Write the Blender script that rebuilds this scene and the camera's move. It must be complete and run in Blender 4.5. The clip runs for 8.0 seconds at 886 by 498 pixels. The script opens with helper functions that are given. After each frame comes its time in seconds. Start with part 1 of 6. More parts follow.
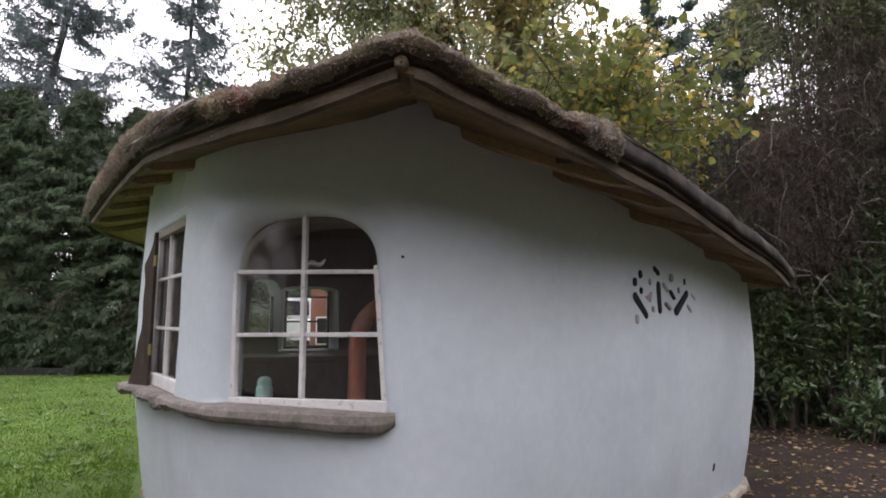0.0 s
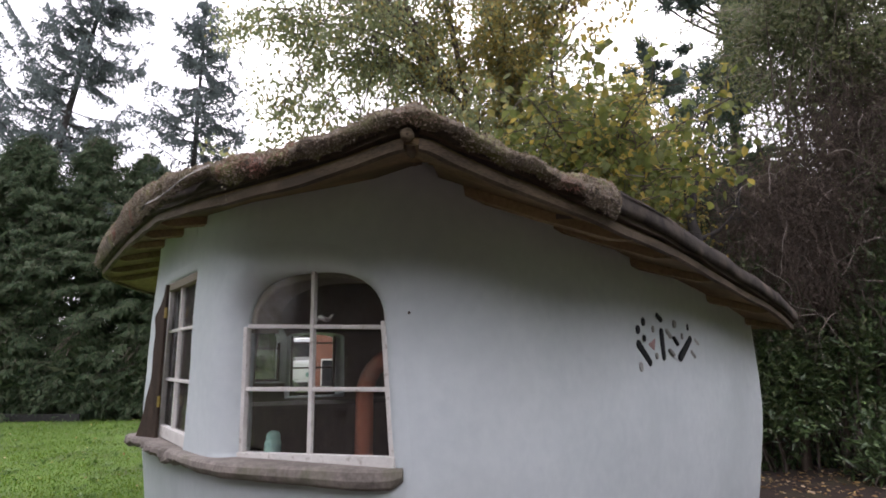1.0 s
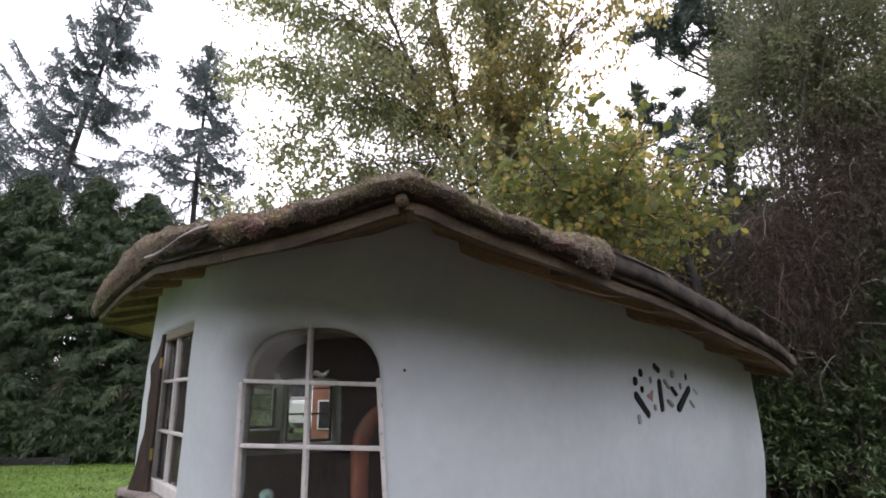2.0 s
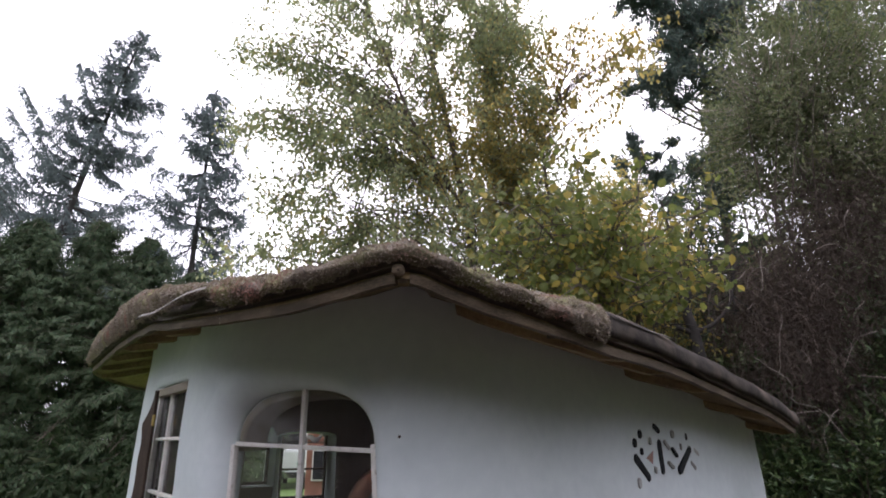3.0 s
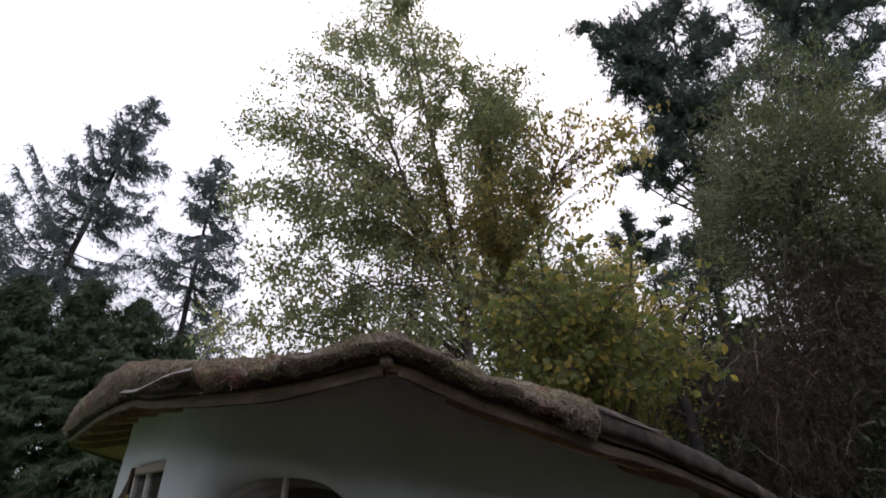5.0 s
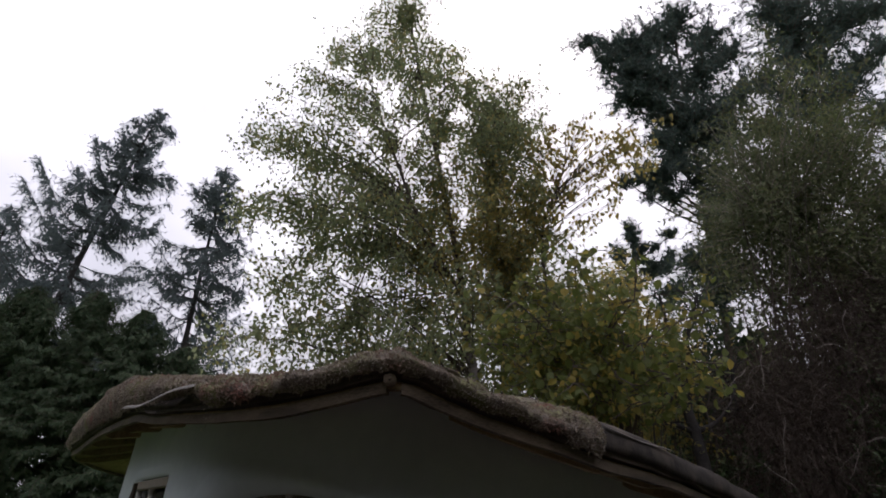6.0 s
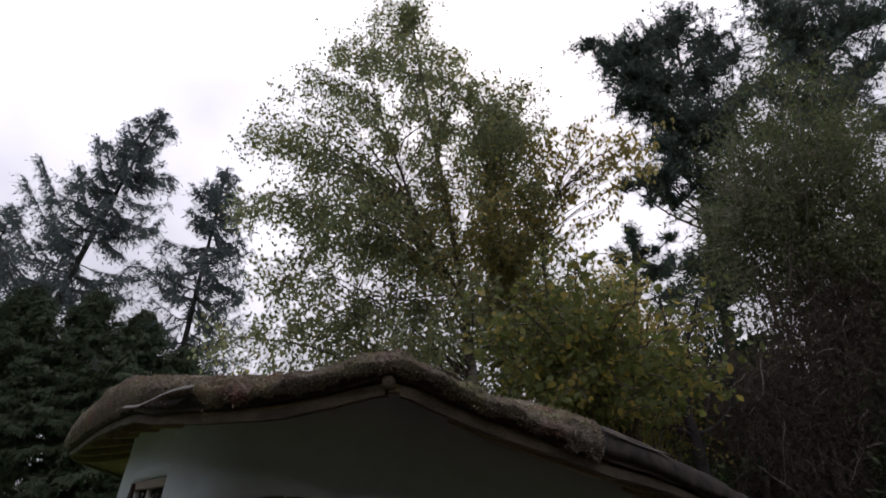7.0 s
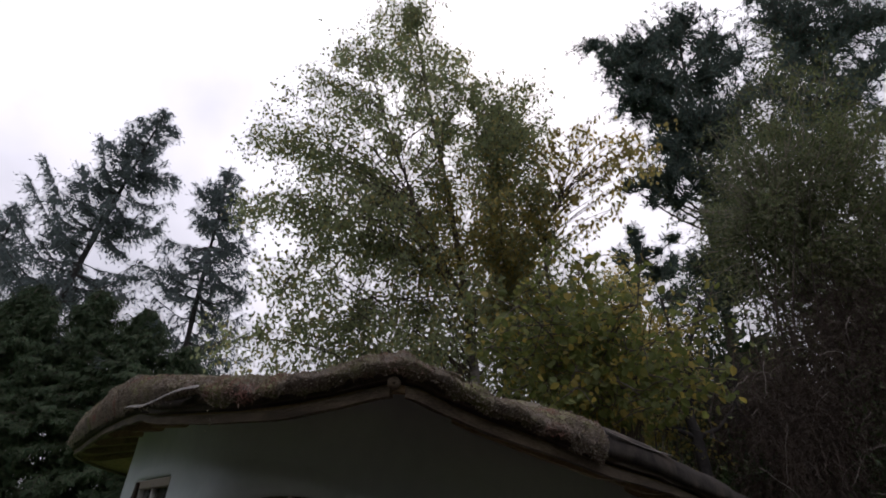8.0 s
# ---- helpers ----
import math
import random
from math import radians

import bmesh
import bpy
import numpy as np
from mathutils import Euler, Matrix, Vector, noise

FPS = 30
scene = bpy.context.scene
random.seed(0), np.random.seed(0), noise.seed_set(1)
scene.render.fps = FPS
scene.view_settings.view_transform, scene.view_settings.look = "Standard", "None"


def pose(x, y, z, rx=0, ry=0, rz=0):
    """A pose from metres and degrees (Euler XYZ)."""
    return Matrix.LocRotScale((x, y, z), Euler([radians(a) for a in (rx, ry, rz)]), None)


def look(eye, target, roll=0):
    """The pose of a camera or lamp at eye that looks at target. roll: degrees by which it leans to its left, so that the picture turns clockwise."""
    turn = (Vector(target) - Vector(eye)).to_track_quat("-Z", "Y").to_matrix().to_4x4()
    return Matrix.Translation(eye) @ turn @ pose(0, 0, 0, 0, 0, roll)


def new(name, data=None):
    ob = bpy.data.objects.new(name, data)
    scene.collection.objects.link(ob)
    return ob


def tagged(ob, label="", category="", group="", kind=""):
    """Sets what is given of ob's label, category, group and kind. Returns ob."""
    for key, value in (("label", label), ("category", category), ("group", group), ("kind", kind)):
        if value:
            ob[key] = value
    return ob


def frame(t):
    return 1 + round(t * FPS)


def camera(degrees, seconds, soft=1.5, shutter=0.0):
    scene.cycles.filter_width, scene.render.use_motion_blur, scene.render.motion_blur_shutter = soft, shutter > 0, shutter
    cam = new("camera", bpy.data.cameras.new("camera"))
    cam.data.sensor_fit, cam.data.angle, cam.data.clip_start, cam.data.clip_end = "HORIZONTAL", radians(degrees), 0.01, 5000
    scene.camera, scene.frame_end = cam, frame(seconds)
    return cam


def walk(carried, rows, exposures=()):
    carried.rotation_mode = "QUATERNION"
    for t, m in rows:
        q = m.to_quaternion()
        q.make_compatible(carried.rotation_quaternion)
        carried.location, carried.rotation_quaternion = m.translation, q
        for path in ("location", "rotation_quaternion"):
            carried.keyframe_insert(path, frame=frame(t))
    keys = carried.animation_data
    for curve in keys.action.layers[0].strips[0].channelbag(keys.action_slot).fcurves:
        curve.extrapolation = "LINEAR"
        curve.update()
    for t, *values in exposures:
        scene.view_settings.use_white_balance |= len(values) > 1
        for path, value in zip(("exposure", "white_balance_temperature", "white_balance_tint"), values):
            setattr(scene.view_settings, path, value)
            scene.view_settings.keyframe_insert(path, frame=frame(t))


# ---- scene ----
cam = camera(76.2, 8.0, soft=1.8)
PATH = [
    (0, (0.0, 0.0, 1.6), (0.0, 1.985, 1.844), 0.0),
    (0.5, (-0.016, -0.042, 1.632), (-0.01, 1.936, 1.927), -0.3),
    (1, (-0.003, -0.103, 1.682), (-0.017, 1.861, 2.056), -0.6),
    (1.5, (0.012, -0.132, 1.731), (0.002, 1.822, 2.16), -0.7),
    (3, (0.034, -0.203, 1.889), (0.029, 1.692, 2.529), -0.4),
    (3.5, (0.052, -0.217, 1.916), (0.074, 1.66, 2.606), 0.1),
    (4, (0.056, -0.223, 1.943), (0.085, 1.631, 2.693), 0.4),
    (4.5, (0.05, -0.244, 1.972), (0.076, 1.586, 2.779), 0.7),
    (5, (0.052, -0.26, 1.984), (0.061, 1.546, 2.842), 1.3),
    (6.5, (0.052, -0.274, 2.007), (0.043, 1.513, 2.905), 1.6),
    (7, (0.053, -0.271, 2.006), (0.046, 1.515, 2.907), 2.0),
    (7.5, (0.048, -0.28, 2.007), (0.033, 1.506, 2.907), 2.0),
    (8, (0.039, -0.283, 2.007), (0.025, 1.502, 2.908), 2.3),
]
walk(cam, [(t, look(eye, target, roll)) for t, eye, target, roll in PATH],
     exposures=[(t, stops, 6450 if t < 2 else 6250, 18 if t < 4 else 16.5) for t, stops in ((0.0, 0.18), (1.5, 0.17), (3.0, 0.07), (4.0, -0.30), (4.5, -0.55), (5.0, -0.85), (6.5, -1.42), (8.0, -1.47))])

# ---- daylight: bright overcast, the veiled sun high ahead of the camera ----
SUN_ELEVATION, SUN_AZIMUTH = radians(48), radians(8)
world = bpy.data.worlds.new("overcast_sky")
scene.world = world
world.use_nodes = True
wn, wl = world.node_tree.nodes, world.node_tree.links
wn.clear()
sky = wn.new("ShaderNodeTexSky")
sky.sky_type, sky.sun_disc = "NISHITA", False
sky.sun_elevation, sky.sun_rotation = SUN_ELEVATION, SUN_AZIMUTH
sky.air_density, sky.dust_density = 1.2, 4.0
coord = wn.new("ShaderNodeTexCoord")
clouds = wn.new("ShaderNodeTexNoise")
clouds.inputs["Scale"].default_value, clouds.inputs["Detail"].default_value = 2.2, 6.0
wl.new(coord.outputs["Generated"], clouds.inputs["Vector"])
ramp = wn.new("ShaderNodeValToRGB")
ramp.color_ramp.elements[0].position, ramp.color_ramp.elements[0].color = 0.38, (17.1, 17.0, 18.3, 1)
ramp.color_ramp.elements[1].position, ramp.color_ramp.elements[1].color = 0.66, (28.0, 27.2, 28.5, 1)
wl.new(clouds.outputs["Fac"], ramp.inputs["Fac"])
veil = wn.new("ShaderNodeMixRGB")
veil.inputs["Fac"].default_value = 0.8
wl.new(sky.outputs["Color"], veil.inputs["Color1"])
wl.new(ramp.outputs["Color"], veil.inputs["Color2"])
back = wn.new("ShaderNodeBackground")
back.inputs["Strength"].default_value = 0.118
# an overcast sky is brighter overhead than at the horizon
split = wn.new("ShaderNodeSeparateXYZ")
wl.new(coord.outputs["Generated"], split.inputs["Vector"])
lift = wn.new("ShaderNodeMapRange")
lift.inputs["To Min"].default_value, lift.inputs["To Max"].default_value = 0.74, 1.62
wl.new(split.outputs["Z"], lift.inputs["Value"])
scaled = wn.new("ShaderNodeVectorMath")
scaled.operation = "SCALE"
wl.new(veil.outputs["Color"], scaled.inputs[0])
wl.new(lift.outputs["Result"], scaled.inputs["Scale"])
wl.new(scaled.outputs["Vector"], back.inputs["Color"])
out = wn.new("ShaderNodeOutputWorld")
wl.new(back.outputs["Background"], out.inputs["Surface"])

sun_data = bpy.data.lights.new("sun", "SUN")
sun_data.energy, sun_data.angle, sun_data.color = 0.9, radians(18), (1.0, 0.96, 0.9)
sun = new("sun", sun_data)
sun_way = Vector((math.sin(SUN_AZIMUTH) * math.cos(SUN_ELEVATION), math.cos(SUN_AZIMUTH) * math.cos(SUN_ELEVATION), math.sin(SUN_ELEVATION)))
sun.matrix_world = look(sun_way * 40, (0, 0, 0))


# ---- materials ----
def material(name, dark, light, scale=6.0, rough=0.8, bump=0.3, grain=60.0, stain=None, stain_scale=1.3, stain_at=0.6,
             metal=0.0, islands=None, glow_through=0.0, stretch=(1, 1, 1), spec=0.4, per_object=0.0):
    """Base colour from a coarse and a fine noise between dark and light; stain: a third colour in soft patches;
    islands: colours picked by the piece; glow_through: the share of light that passes, for leaves."""
    m = bpy.data.materials.new(name)
    m.use_nodes = True
    n, l = m.node_tree.nodes, m.node_tree.links
    shader, output = n["Principled BSDF"], n["Material Output"]
    tc = n.new("ShaderNodeTexCoord")
    mp = n.new("ShaderNodeMapping")
    mp.inputs["Scale"].default_value = stretch
    l.new(tc.outputs["Object"], mp.inputs["Vector"])
    coarse, fine = n.new("ShaderNodeTexNoise"), n.new("ShaderNodeTexNoise")
    for node, s, d in ((coarse, scale, 5.0), (fine, grain, 4.0)):
        node.inputs["Scale"].default_value, node.inputs["Detail"].default_value = s, d
        l.new(mp.outputs["Vector"], node.inputs["Vector"])
    add = n.new("ShaderNodeMath")
    add.operation = "MULTIPLY_ADD"
    add.inputs[1].default_value = 0.45
    l.new(fine.outputs["Fac"], add.inputs[0])
    half = n.new("ShaderNodeMath")
    half.operation = "MULTIPLY"
    half.inputs[1].default_value = 0.6
    l.new(coarse.outputs["Fac"], half.inputs[0])
    l.new(half.outputs[0], add.inputs[2])
    r = n.new("ShaderNodeValToRGB")
    r.color_ramp.elements[0].position, r.color_ramp.elements[0].color = 0.36, (*dark, 1)
    r.color_ramp.elements[1].position, r.color_ramp.elements[1].color = 0.68, (*light, 1)
    l.new(add.outputs[0], r.inputs["Fac"])
    colour = r.outputs["Color"]
    if islands:
        geo = n.new("ShaderNodeNewGeometry")
        pick = n.new("ShaderNodeValToRGB")
        pick.color_ramp.elements[0].color = (*islands[0], 1)
        pick.color_ramp.elements[1].color = (*islands[-1], 1)
        for k, c in enumerate(islands[1:-1], 1):
            e = pick.color_ramp.elements.new(k / (len(islands) - 1))
            e.color = (*c, 1)
        l.new(geo.outputs["Random Per Island"], pick.inputs["Fac"])
        mix = n.new("ShaderNodeMixRGB")
        mix.inputs["Fac"].default_value = 0.75
        l.new(colour, mix.inputs["Color1"])
        l.new(pick.outputs["Color"], mix.inputs["Color2"])
        colour = mix.outputs["Color"]
    if stain:
        patch = n.new("ShaderNodeTexNoise")
        patch.inputs["Scale"].default_value, patch.inputs["Detail"].default_value = stain_scale, 7.0
        l.new(mp.outputs["Vector"], patch.inputs["Vector"])
        edge = n.new("ShaderNodeMapRange")
        edge.inputs["From Min"].default_value, edge.inputs["From Max"].default_value = stain_at - 0.08, stain_at + 0.12
        l.new(patch.outputs["Fac"], edge.inputs["Value"])
        mix = n.new("ShaderNodeMixRGB")
        l.new(edge.outputs["Result"], mix.inputs["Fac"])
        l.new(colour, mix.inputs["Color1"])
        mix.inputs["Color2"].default_value = (*stain, 1)
        colour = mix.outputs["Color"]
    if per_object:
        info = n.new("ShaderNodeObjectInfo")
        vary = n.new("ShaderNodeMapRange")
        vary.inputs["To Min"].default_value, vary.inputs["To Max"].default_value = 1 - per_object, 1 + per_object
        l.new(info.outputs["Random"], vary.inputs["Value"])
        hsv = n.new("ShaderNodeHueSaturation")
        l.new(vary.outputs["Result"], hsv.inputs["Value"])
        l.new(colour, hsv.inputs["Color"])
        colour = hsv.outputs["Color"]
    l.new(colour, shader.inputs["Base Color"])
    shader.inputs["Roughness"].default_value = rough
    shader.inputs["Metallic"].default_value = metal
    shader.inputs["Specular IOR Level"].default_value = spec
    if bump:
        b = n.new("ShaderNodeBump")
        b.inputs["Strength"].default_value, b.inputs["Distance"].default_value = bump, 0.01
        l.new(add.outputs[0], b.inputs["Height"])
        l.new(b.outputs["Normal"], shader.inputs["Normal"])
    if glow_through:
        thin = n.new("ShaderNodeBsdfTranslucent")
        l.new(colour, thin.inputs["Color"])
        both = n.new("ShaderNodeMixShader")
        both.inputs["Fac"].default_value = glow_through
        l.new(shader.outputs["BSDF"], both.inputs[1])
        l.new(thin.outputs["BSDF"], both.inputs[2])
        l.new(both.outputs["Shader"], output.inputs["Surface"])
    return m


def glass(name, tint=(0.95, 0.97, 0.96), dirt=0.042):
    """Thin old glass: clear with a clean reflection that grows at a slant."""
    m = bpy.data.materials.new(name)
    m.use_nodes = True
    n, l = m.node_tree.nodes, m.node_tree.links
    n.remove(n["Principled BSDF"])
    clear, shine, mix, fres = (n.new(k) for k in ("ShaderNodeBsdfTransparent", "ShaderNodeBsdfGlossy", "ShaderNodeMixShader", "ShaderNodeFresnel"))
    clear.inputs["Color"].default_value = (*tint, 1)
    shine.inputs["Roughness"].default_value = 0.03
    wave = n.new("ShaderNodeTexNoise")
    wave.inputs["Scale"].default_value = 5.0
    b = n.new("ShaderNodeBump")
    b.inputs["Strength"].default_value, b.inputs["Distance"].default_value = 0.05, 0.01
    l.new(wave.outputs["Fac"], b.inputs["Height"])
    l.new(b.outputs["Normal"], shine.inputs["Normal"])
    fres.inputs["IOR"].default_value = 1.16
    l.new(fres.outputs["Fac"], mix.inputs["Fac"])
    l.new(clear.outputs["BSDF"], mix.inputs[1])
    l.new(shine.outputs["BSDF"], mix.inputs[2])
    film, dusty = n.new("ShaderNodeBsdfDiffuse"), n.new("ShaderNodeMixShader")
    film.inputs["Color"].default_value = (0.42, 0.36, 0.335, 1)
    grime = n.new("ShaderNodeTexNoise")
    grime.inputs["Scale"].default_value, grime.inputs["Detail"].default_value = 9.0, 6.0
    amount = n.new("ShaderNodeMapRange")
    amount.inputs["From Min"].default_value, amount.inputs["From Max"].default_value = 0.35, 0.8
    amount.inputs["To Min"].default_value, amount.inputs["To Max"].default_value = dirt * 0.5, dirt * 2.0
    l.new(grime.outputs["Fac"], amount.inputs["Value"])
    l.new(amount.outputs["Result"], dusty.inputs["Fac"])
    l.new(mix.outputs["Shader"], dusty.inputs[1])
    l.new(film.outputs["BSDF"], dusty.inputs[2])
    l.new(dusty.outputs["Shader"], n["Material Output"].inputs["Surface"])
    return m


LIMEWASH = material("pale_blue_limewash", (0.565, 0.625, 0.645), (0.645, 0.70, 0.715), 1.4, 0.9, 0.25, 14.0, stain=(0.52, 0.58, 0.595), stain_scale=0.9, stain_at=0.62)
INNER_PLASTER = material("cream_clay_plaster", (0.30, 0.26, 0.215), (0.42, 0.37, 0.31), 2.5, 0.95, 0.3, 30.0)
TIMBER = material("weathered_brown_timber", (0.045, 0.033, 0.022), (0.165, 0.125, 0.082), 3.5, 0.85, 0.6, 45.0, stretch=(1, 1, 4), per_object=0.2, stain=(0.05, 0.038, 0.026), stain_scale=2.2, stain_at=0.6)
RAFTER_WOOD = material("sawn_rafter_timber", (0.15, 0.11, 0.062), (0.34, 0.255, 0.145), 3.0, 0.85, 0.4, 40.0, per_object=0.2)
DECKING = material("stained_roof_boards", (0.13, 0.092, 0.05), (0.30, 0.215, 0.115), 2.5, 0.85, 0.4, 30.0, stain=(0.12, 0.095, 0.05), stain_scale=1.6, stain_at=0.6)
DARK_TIMBER = material("dark_stained_timber", (0.030, 0.020, 0.015), (0.075, 0.05, 0.038), 5.0, 0.75, 0.5, 50.0, stretch=(4, 4, 1))
FASCIA_DARK = material("dark_brown_fascia", (0.045, 0.033, 0.025), (0.11, 0.082, 0.06), 4.0, 0.85, 0.5, 45.0, stretch=(1, 1, 4), per_object=0.15)
WHITE_PAINT = material("chipped_white_gloss_paint", (0.66, 0.64, 0.61), (0.80, 0.78, 0.75), 12.0, 0.5, 0.3, 90.0, stain=(0.34, 0.29, 0.24), stain_scale=28.0, stain_at=0.66)
LINER = material("dusty_black_pond_liner", (0.024, 0.021, 0.019), (0.066, 0.056, 0.048), 9.0, 0.92, 0.5, 40.0, spec=0.15, stain=(0.13, 0.105, 0.085), stain_scale=3.0, stain_at=0.54)
SKIRT = material("dusty_brown_liner_skirt", (0.045, 0.037, 0.034), (0.11, 0.092, 0.08), 7.0, 0.9, 0.5, 40.0, spec=0.15, stain=(0.05, 0.04, 0.045), stain_scale=3.0, stain_at=0.55)
LINER_EDGE = material("worn_pale_liner_edge", (0.07, 0.062, 0.052), (0.19, 0.17, 0.145), 14.0, 0.7, 0.4, 60.0)
SOD = material("brown_sedum_mat", (0.075, 0.06, 0.05), (0.21, 0.172, 0.135), 22.0, 0.95, 0.9, 90.0, stain=(0.16, 0.16, 0.065), stain_scale=3.0, stain_at=0.52)
SEDUM = material("sedum_sprigs", (0.13, 0.10, 0.06), (0.26, 0.19, 0.12), 6.0, 0.9, 0.0, islands=[(0.12, 0.095, 0.085), (0.30, 0.26, 0.20), (0.42, 0.375, 0.33), (0.18, 0.13, 0.115), (0.30, 0.275, 0.17), (0.50, 0.45, 0.40)], glow_through=0.3,
                 stain=(0.36, 0.16, 0.13), stain_scale=4.5, stain_at=0.62)
LEDGE = material("grey_brown_stone_sill", (0.13, 0.115, 0.10), (0.30, 0.265, 0.235), 7.0, 0.85, 0.7, 45.0, stain=(0.14, 0.14, 0.09), stain_scale=5.0, stain_at=0.62)
STONE = material("buff_plinth_stone", (0.26, 0.22, 0.17), (0.45, 0.40, 0.32), 6.0, 0.9, 0.7, 40.0, per_object=0.2)
GLASS = glass("old_window_glass")
BLACK_GLASS = material("dark_bottle_glass", (0.008, 0.009, 0.012), (0.018, 0.020, 0.024), 4.0, 0.6, 0.0, spec=0.1)
GREEN_GLASS = material("sea_green_pressed_glass", (0.16, 0.30, 0.26), (0.30, 0.46, 0.40), 8.0, 0.15, 0.1, spec=0.8)
RED_GLASS = material("dark_red_glass", (0.16, 0.035, 0.03), (0.26, 0.07, 0.055), 9.0, 0.3, 0.1, spec=0.6)
TERRACOTTA = material("terracotta_clay", (0.42, 0.13, 0.075), (0.58, 0.20, 0.12), 5.0, 0.85, 0.3, 40.0, stain=(0.45, 0.30, 0.22), stain_scale=3.0, stain_at=0.68)
BRASS = material("dull_brass", (0.35, 0.24, 0.07), (0.55, 0.40, 0.14), 20.0, 0.4, 0.1, metal=1.0)
IRON = material("rusty_iron", (0.04, 0.03, 0.028), (0.10, 0.07, 0.055), 20.0, 0.6, 0.2, metal=0.6)
BARK = material("dark_bark", (0.05, 0.04, 0.032), (0.13, 0.105, 0.085), 5.0, 0.95, 0.9, 30.0, stretch=(1, 1, 0.3))
FIR_BARK = material("dark_grey_fir_bark", (0.018, 0.016, 0.015), (0.05, 0.045, 0.042), 4.0, 0.95, 0.8, 25.0)
BIRCH_BARK = material("silver_birch_bark", (0.06, 0.05, 0.045), (0.30, 0.27, 0.245), 4.0, 0.85, 0.6, 25.0, stretch=(1, 1, 3))
BIRCH_LEAF = material("birch_leaves", (0.07, 0.09, 0.03), (0.15, 0.17, 0.06), 0.8, 0.6, 0.0, islands=[(0.192, 0.243, 0.130), (0.294, 0.345, 0.175), (0.407, 0.441, 0.237), (0.271, 0.316, 0.192), (0.565, 0.463, 0.181)], glow_through=0.75,
                      stain=(0.34, 0.26, 0.07), stain_scale=0.55, stain_at=0.76)
GOLD_LEAF = material("tawny_birch_leaves", (0.14, 0.13, 0.04), (0.26, 0.21, 0.06), 0.8, 0.6, 0.0, islands=[(0.246, 0.258, 0.123), (0.426, 0.336, 0.112), (0.605, 0.459, 0.146), (0.336, 0.358, 0.168), (0.493, 0.403, 0.134)], glow_through=0.85)
HAZEL_LEAF = material("yellowing_hazel_leaves", (0.12, 0.15, 0.03), (0.26, 0.25, 0.06), 1.5, 0.55, 0.0, islands=[(0.09, 0.13, 0.035), (0.14, 0.18, 0.05), (0.20, 0.22, 0.06), (0.12, 0.16, 0.05), (0.16, 0.20, 0.07), (0.10, 0.135, 0.045), (0.34, 0.28, 0.07), (0.54, 0.40, 0.09)], glow_through=0.6)
LAUREL_LEAF = material("glossy_rhododendron_leaves", (0.022, 0.05, 0.018), (0.06, 0.11, 0.035), 2.0, 0.35, 0.0, islands=[(0.033, 0.065, 0.028), (0.068, 0.119, 0.043), (0.146, 0.215, 0.074), (0.051, 0.084, 0.033), (0.136, 0.146, 0.057)], glow_through=0.2, spec=0.5)
OLIVE_LEAF = material("olive_thicket_leaves", (0.035, 0.05, 0.02), (0.12, 0.135, 0.05), 1.6, 0.55, 0.0, islands=[(0.062, 0.083, 0.037), (0.134, 0.170, 0.072), (0.258, 0.289, 0.124), (0.175, 0.150, 0.093), (0.103, 0.139, 0.067)], glow_through=0.5,
                      stain=(0.17, 0.19, 0.035), stain_scale=0.7, stain_at=0.7)
CEDAR = material("cedar_hedge_sprays", (0.016, 0.032, 0.014), (0.045, 0.068, 0.028), 0.8, 0.65, 0.0, islands=[(0.034, 0.065, 0.034), (0.058, 0.104, 0.047), (0.111, 0.163, 0.078), (0.124, 0.130, 0.078)], glow_through=0.38)
FIR = material("blue_green_fir_needles", (0.025, 0.042, 0.032), (0.06, 0.085, 0.06), 0.8, 0.65, 0.0, islands=[(0.115, 0.144, 0.161), (0.172, 0.207, 0.218), (0.230, 0.259, 0.253)], glow_through=0.55)
PINE = material("dark_pine_needles", (0.016, 0.034, 0.022), (0.045, 0.07, 0.042), 0.8, 0.6, 0.0, islands=[(0.054, 0.084, 0.078), (0.095, 0.135, 0.119), (0.149, 0.189, 0.149)], glow_through=0.4)
GREY_LEAF = material("grey_green_elder_leaves", (0.10, 0.125, 0.06), (0.19, 0.21, 0.11), 1.0, 0.55, 0.0, islands=[(0.093, 0.124, 0.057), (0.155, 0.186, 0.088), (0.237, 0.258, 0.134), (0.175, 0.170, 0.103)], glow_through=0.4)
PALE_TWIG = material("pale_grey_twigs", (0.14, 0.12, 0.10), (0.32, 0.28, 0.24), 4.0, 0.9, 0.0)
DEAD_TWIG = material("dead_brown_twigs", (0.045, 0.034, 0.026), (0.12, 0.09, 0.068), 2.0, 0.9, 0.0, islands=[(0.035, 0.026, 0.021), (0.075, 0.056, 0.044), (0.16, 0.125, 0.098)], glow_through=0.1)
LAWN = material("lawn_soil_and_grass", (0.045, 0.09, 0.010), (0.09, 0.16, 0.02), 3.0, 0.95, 0.6, 60.0, stain=(0.045, 0.06, 0.018), stain_scale=0.9, stain_at=0.58)
GRASS = material("grass_blades", (0.05, 0.10, 0.012), (0.10, 0.17, 0.025), 1.2, 0.6, 0.0, islands=[(0.05, 0.125, 0.004), (0.085, 0.18, 0.008), (0.135, 0.225, 0.015), (0.135, 0.15, 0.025)], glow_through=0.35)
